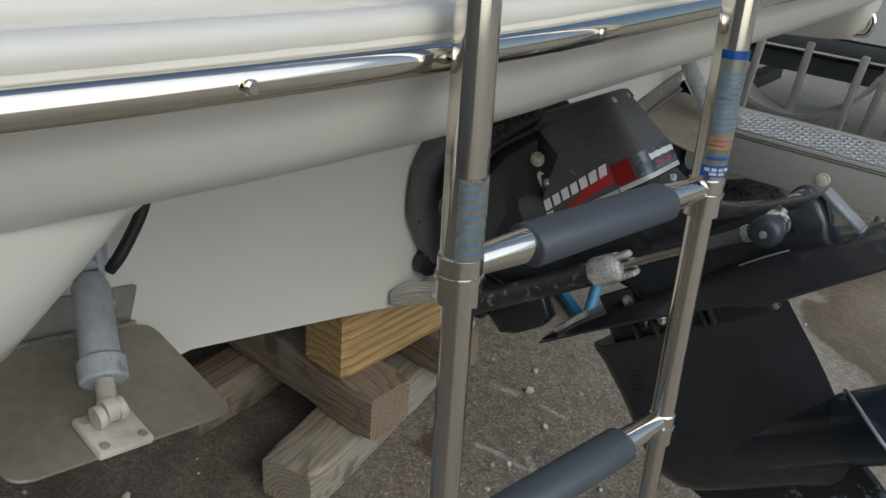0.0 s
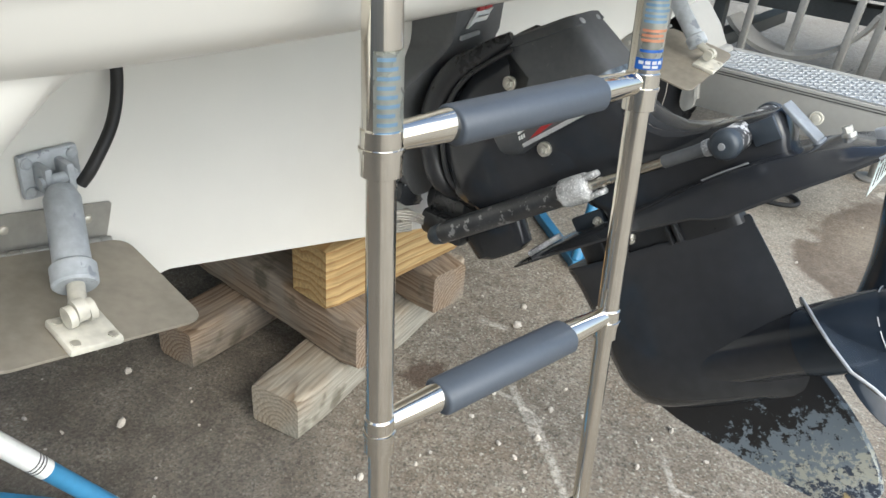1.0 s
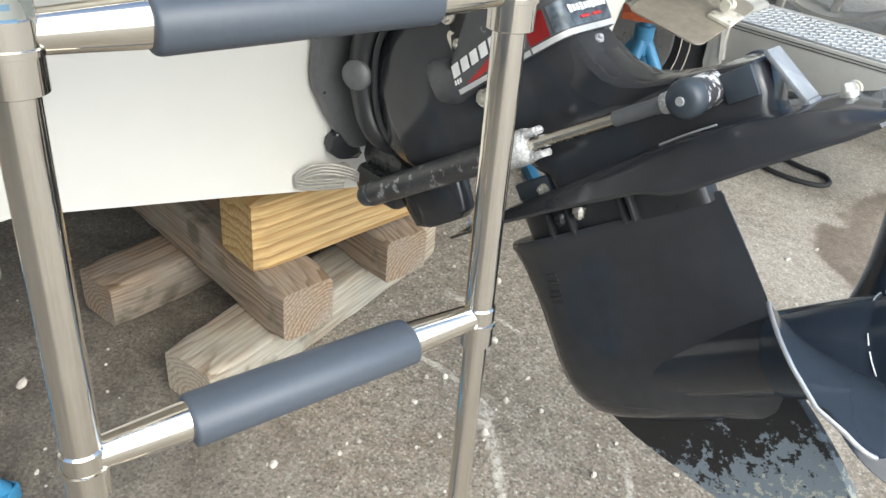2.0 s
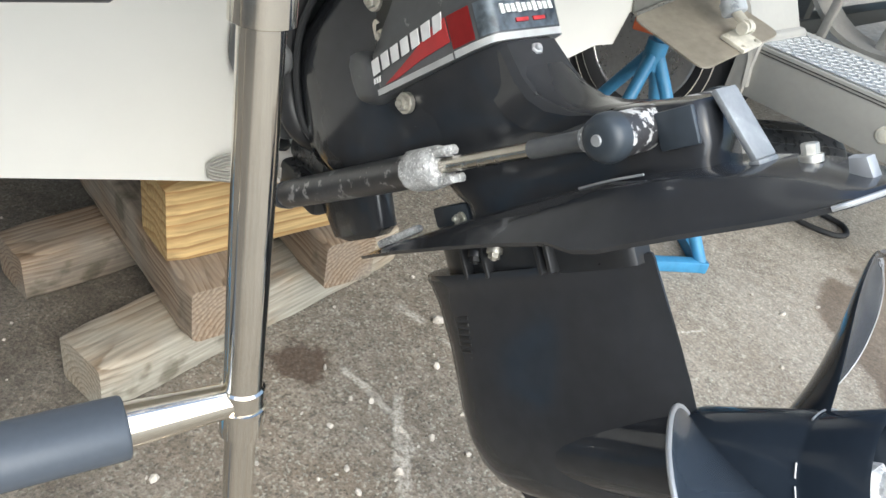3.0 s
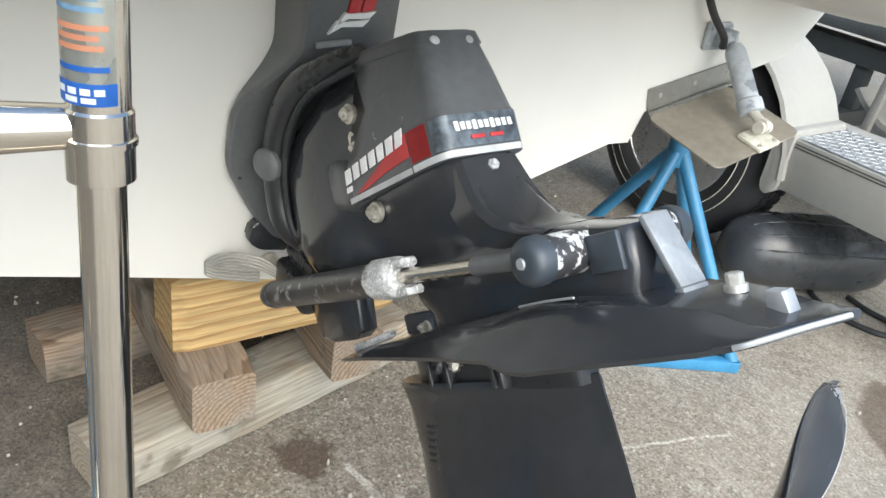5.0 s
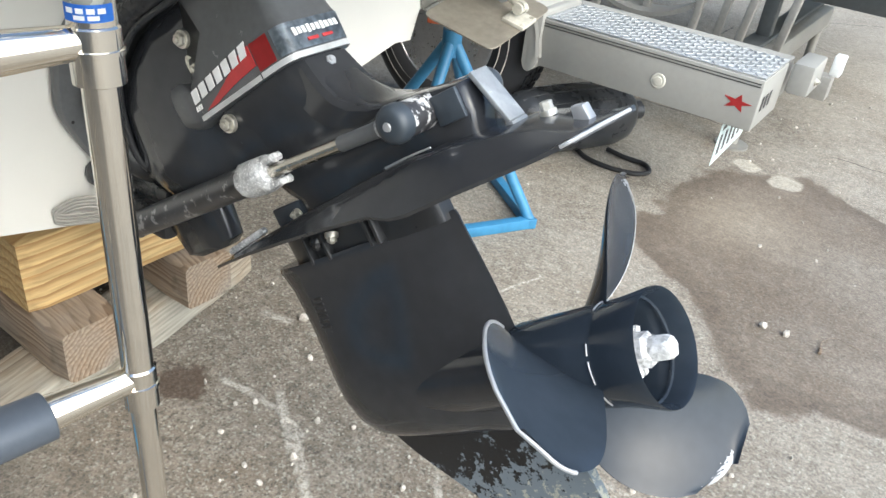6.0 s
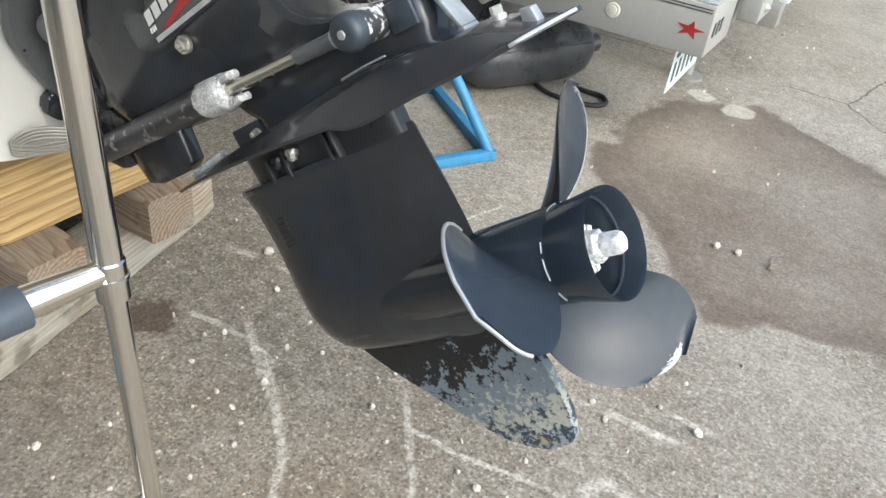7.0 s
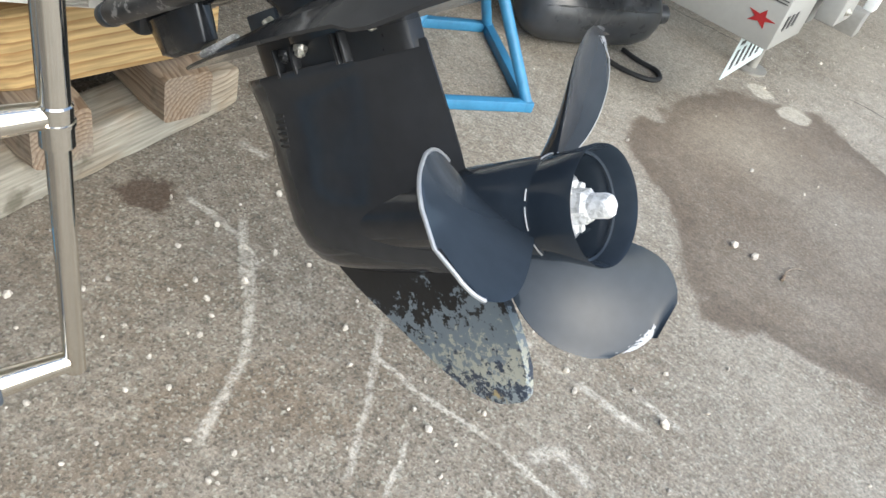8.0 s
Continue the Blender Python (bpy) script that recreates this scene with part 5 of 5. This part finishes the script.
boat_stand((-0.078, 1.015, 0.470), ((0.213, 1.06), (0.0, 0.70), (-0.36, 0.97), (-0.15, 1.33)), "blue tubular boat stand with an orange top under the hull")
legs, feet, apex = boat_stand((-0.115, -0.914, 0.470), ((-0.070, -0.635), (0.164, -0.959), (-0.161, -1.194), (-0.395, -0.870)), "blue tubular boat stand with a white label under the hull")
wrap = part("label", tube(bmesh.new(), [feet[0].lerp(apex, 0.40), feet[0].lerp(apex, 0.62)], 0.0162, 20, cap=False), label_white, legs[0], "white paper label with small print")
for k in (0, 1, 2):
    part("letter_bar", tube(bmesh.new(), [feet[0].lerp(apex, 0.43 + 0.012 * k), feet[0].lerp(apex, 0.435 + 0.012 * k)], 0.0167, 20, cap=False), dark_line, legs[0])


def black_float():
    """A fat ribbed black float on the ground, with its rope eye."""
    t = thing("boat_fender", pose(0.06, 1.58, 0.0), "large scuffed black inflatable boat fender lying on the concrete", "boat fender")
    start, ax = Vector((-0.095, 1.385, 0.112)), Vector((0.47, 0.883, 0)).normalized()
    side = Vector((-ax.y, ax.x, 0))
    bm = bmesh.new()
    prof = [(0.0, 0.02), (0.008, 0.05), (0.03, 0.078), (0.07, 0.098), (0.14, 0.108), (0.28, 0.110), (0.42, 0.106), (0.465, 0.092), (0.495, 0.068), (0.508, 0.048), (0.514, 0.034), (0.555, 0.032), (0.565, 0.022)]
    lathe(bm, start, ax, prof, 36)
    for v in bm.verts:
        v.co.z += 0.003 * noise.noise(v.co * 9)
    part("fender_body", bm, rubber_shiny, t)
    for a in (25, 50, 75, 100, 125, 150):
        pts = []
        for f in (0.05, 0.1, 0.2, 0.3, 0.41, 0.46):
            r = np.interp(f, [p[0] for p in prof], [p[1] for p in prof]) + 0.0005
            pts.append(start + ax * f + (-side * math.cos(radians(a)) + Vector((0, 0, 1)) * math.sin(radians(a))) * r)
        part("moulded_rib", tube(bmesh.new(), pts, 0.003, 8), rubber_shiny, t)


rubber_shiny = surface("black_vinyl", (0.040, 0.043, 0.048), 0.30, vary=0.3, scale=7, fine=50, bump=0.06, rough_vary=0.15)
black_float()
rope = part("rope", tube(bmesh.new(), curve_points([(0.07, 1.62, 0.012), (0.13, 1.585, 0.009), (0.22, 1.575, 0.009), (0.30, 1.60, 0.009), (0.325, 1.645, 0.009), (0.29, 1.69, 0.009), (0.22, 1.69, 0.009), (0.15, 1.70, 0.011)], 8), 0.008, 10), rubber)
tagged(rope, "loop of thin black rope lying on the concrete", "rope")


def trailer():
    t = thing("boat_trailer", pose(0.0, 1.75, 0.0), "grey painted boat trailer with tread plate step, tyre and tail bracket", "boat trailer")
    # step: box body with pinstripes, tread plate on top
    bm = box(bmesh.new(), (0.285, 1.585, 0.375), (0.67, 0.25, 0.145), 0.006)
    step = part("step_box", bm, trailer_grey, t, m=pose(0, 0, 0))
    bm = box(bmesh.new(), (0.285, 1.587, 0.4505), (0.664, 0.240, 0.005), 0.001)
    plate = part("tread_plate", bm, tread_plate, step, "bright diamond tread plate")
    bm = bmesh.new()
    for i in range(34):
        for j in range(11):
            x, y = -0.035 + 0.0195 * i, 1.477 + 0.022 * j
            s = 1 if (i + j) % 2 else -1
            made = bmesh.ops.create_cube(bm, size=1.0)["verts"]
            bmesh.ops.transform(bm, matrix=pose(x, y, 0.4535, 0, 0, 45 * s) @ Matrix.Diagonal((0.017, 0.0045, 0.0026, 1)), verts=made)
    part("tread_pattern", bm, alloy, plate)
    for z in (0.436, 0.428):
        part("pinstripe", box(bmesh.new(), (0.285, 1.4595, z), (0.655, 0.0016, 0.0028)), dark_line, step)
    bm = lathe(bmesh.new(), (0.339, 1.461, 0.367), (0, -1, 0), [(0, 0.022), (0.003, 0.022), (0.005, 0.019), (0.004, 0.013), (0.007, 0.012), (0.008, 0.004)], 24)
    part("round_marker", bm, plastic_pale, step, "round pale marker with a centre screw")
    star = []
    for k in range(10):
        a = radians(36 * k + 80)
        r = 0.034 if k % 2 == 0 else 0.013
        star.append((0.565 + 1.25 * r * math.cos(a), 0.372 + 0.75 * r * math.sin(a)))
    part("star_decal", prism(bmesh.new(), star, 1.4585, 1.4605, "y"), red, step, "red star decal")
    for k in range(3):
        part("letter_bar", box(bmesh.new(), (0.6215, 1.50 + 0.035 * k, 0.375), (0.0014, 0.016, 0.04), 0.0, None), dark_line, step)
    # rounded end piece before the wheel
    bm = bmesh.new()
    prism(bm, rounded([(-0.095, 0.47), (-0.045, 0.47), (-0.045, 0.30), (-0.075, 0.275), (-0.095, 0.30)], 0.012), 1.445, 1.70, "y", 0.004)
    part("fender_end", bm, trailer_grey, t)
    # wheel arch over the tyre
    wc = Vector((-0.42, 1.47, 0.325))
    bm = bmesh.new()
    rows = []
    for k in range(17):
        a = radians(4 + 172 * k / 16)
        rows.append([(wc.x + r * math.cos(a), y, wc.z - 0.02 + r * math.sin(a)) for r, y in ((0.375, 1.44), (0.385, 1.445), (0.385, 1.70), (0.375, 1.70))])
    loft(bm, rows)
    part("fender", bm, trailer_grey, t, "rounded grey wheel fender")
    wheel = part("tyre", lathe(bmesh.new(), wc, (0, 1, 0), [(0.015, 0.195), (0.0, 0.215), (-0.004, 0.25), (0.004, 0.285), (0.025, 0.315), (0.045, 0.325), (0.155, 0.325), (0.175, 0.315), (0.195, 0.285), (0.2, 0.22), (0.19, 0.195)], 56), tyre_rubber, t, "black trailer tyre with pale sidewall rings")
    bm = bmesh.new()
    for r in (0.232, 0.262):
        lathe(bm, wc + Vector((0, -0.0055, 0)), (0, 1, 0), [(0, r), (0.004, r + 0.002), (0.006, r + 0.001)], 56, cap=False)
    part("sidewall_ring", bm, plastic_pale, wheel)
    bm = bmesh.new()
    for k in range(60):
        for row in range(4):
            a = 2 * math.pi * (k + 0.5 * (row % 2)) / 60
            made = bmesh.ops.create_cube(bm, size=1.0)["verts"]
            bmesh.ops.transform(bm, matrix=Matrix.Translation(wc + Vector((0.325 * math.cos(a), 0.058 + 0.028 * row, 0.325 * math.sin(a)))) @ Matrix.Rotation(-a, 4, "Y") @ Matrix.Diagonal((0.010, 0.022, 0.024, 1)), verts=made)
    part("tread", bm, tyre_rubber, wheel)
    rim = part("rim", lathe(bmesh.new(), wc, (0, 1, 0), [(0.012, 0.200), (0.010, 0.193), (0.03, 0.182), (0.05, 0.165), (0.062, 0.11), (0.045, 0.085), (0.045, 0.04), (0.02, 0.034), (0.018, 0.01)], 40), rim_metal, wheel, "silver steel rim")
    for k in range(5):
        a = 2 * math.pi * k / 5
        part("lug_nut", lathe(bmesh.new(), wc + Vector((0.062 * math.cos(a), 0.046, 0.062 * math.sin(a))), (0, -1, 0), [(0, 0.011), (0.02, 0.010), (0.022, 0.006)], 6), rim_metal, wheel)
    # frame beam, tail bracket with lamp, hanging plate
    part("frame_beam", box(bmesh.new(), (-1.2, 1.86, 0.36), (3.6, 0.06, 0.12), 0.006), trailer_grey, t)
    bm = box(bmesh.new(), (0.66, 1.80, 0.40), (0.06, 0.16, 0.09), 0.006)
    bracket = part("tail_bracket", bm, trailer_grey, t)
    part("bolt", hex_bolt(bmesh.new(), (0.692, 1.79, 0.39), (1, 0, 0), 0.010), bolt_steel, bracket)
    part("reflector", box(bmesh.new(), (0.72, 1.91, 0.42), (0.03, 0.05, 0.06), 0.004), label_white, bracket, "white reflector block")
    bm = prism(bmesh.new(), rounded([(1.452, 0.176), (1.462, 0.302), (1.75, 0.302), (1.745, 0.190)], 0.008), 0.5450, 0.5465, "x")
    lp = part("licence_plate", bm, plate_white, t, "pale licence plate hanging from the step")
    for k in range(6):
        part("letter_bar", box(bmesh.new(), (0.5470, 1.492 + 0.045 * k, 0.232 + 0.003 * k), (0.001, 0.018, 0.060)), dark_line, lp)
    for k in range(4):
        part("letter_bar", box(bmesh.new(), (0.5470, 1.50 + 0.06 * k, 0.283), (0.001, 0.032, 0.012)), dark_line, lp)


trailer()


def neighbour_boat():
    """The white hull and its cradle of posts beyond the trailer step."""
    b = thing("neighbour_boat", pose(0, 3.0, 0.62), "white second boat with dark chine, on its trailer", "boat")
    bm = bmesh.new()
    rows = []
    for x, lift in ((0.9, 0.0), (-1.0, 0.0), (-3.5, 0.05), (-5.0, 0.3)):
        w = 1.0 if x > -3 else (0.85 if x > -4 else 0.4)
        rows.append([(x, 3.15 + (y - 3.15) * w, z + lift) for y, z in ((2.15, 1.25), (2.18, 0.68), (2.45, 0.60), (3.15, 0.52), (3.85, 0.60), (4.12, 0.68), (4.15, 1.25))])
    loft(bm, rows)
    part("hull", bm, gelcoat, b, sharp=25)
    part("chine_band", box(bmesh.new(), (-1.0, 2.21, 0.645), (3.7, 0.06, 0.055), 0.008), frame_dark, b, "dark rubber chine band")


neighbour_boat()


def cradle():
    t = thing("trailer_cradle", pose(0, 2.3, 0), "grey tubular trailer cradle with a curved fender and posts", "trailer")
    bm = bmesh.new()
    rows = []
    for k in range(15):
        a = radians(222 + 118 * k / 14)
        rows.append([(0.02 + r * math.cos(a), y, 0.70 + r * math.sin(a)) for r, y in ((0.30, 2.02), (0.315, 2.02), (0.315, 2.16), (0.30, 2.16))])
    part("curved_rail", loft(bm, rows), galvanised, t)
    for x, y, z0, z1, lean in ((0.22, 2.02, 0.30, 0.66, 0.03), (0.30, 2.05, 0.30, 0.66, 0.03), (0.38, 2.02, 0.30, 0.66, 0.04), (-0.13, 2.0, 0.30, 0.66, 0.02), (0.02, 2.1, 0.30, 0.66, 0.02), (0.50, 2.05, 0.3, 0.66, 0.04)):
        part("post", box(bmesh.new(), (0, 0, (z1 - z0) / 2), (0.026, 0.026, z1 - z0), 0.004, Matrix.Translation((x, y, z0)) @ pose(0, 0, 0, 0, degrees_of(lean), 0)), galvanised, t)
    for y in (2.32, 2.95):
        part("bunk_beam", box(bmesh.new(), (-0.6, y, 0.545), (3.0, 0.10, 0.07), 0.006), frame_dark, t, "dark carpeted bunk beam under the hull")
    for x in (0.40, -0.35, -1.6):
        part("bunk_post", box(bmesh.new(), (x, 2.32, 0.425), (0.05, 0.05, 0.20), 0.004), frame_dark, t)
        part("cross_member", box(bmesh.new(), (x, 2.6, 0.325), (0.07, 1.1, 0.06), 0.004), frame_dark, t)
    part("long_beam", box(bmesh.new(), (-0.9, 2.08, 0.30), (3.2, 0.06, 0.08), 0.006), galvanised, t)
    part("cross_beam", box(bmesh.new(), (0.45, 2.6, 0.30), (0.06, 1.1, 0.08), 0.006), galvanised, t)
    for x in (0.45, -1.6):
        for y in (2.12, 3.1):
            part("jack_leg", lathe(bmesh.new(), (x, y, 0.0), (0, 0, 1), [(0, 0.06), (0.008, 0.06), (0.012, 0.02), (0.28, 0.02)], 16), galvanised, t)
    part("cross_beam", box(bmesh.new(), (-1.6, 2.6, 0.30), (0.06, 1.1, 0.08), 0.006), galvanised, t)


def degrees_of(lean):
    return math.degrees(math.atan(lean / 0.36))


cradle()


# ---- unseen plain wall to port, added so the steel reflects a darker streak ----
wall_mat = surface("render_wall", (0.34, 0.315, 0.28), 0.85, vary=0.15, scale=1.5, fine=30, bump=0.1)
wall = part("unseen_port_wall", box(bmesh.new(), (-1.0, -5.2, 1.6), (14.0, 0.2, 3.2), 0.01), wall_mat)
tagged(wall, "plain brown rendered wall, added out of view for reflections in the steel", "wall", kind="structure")
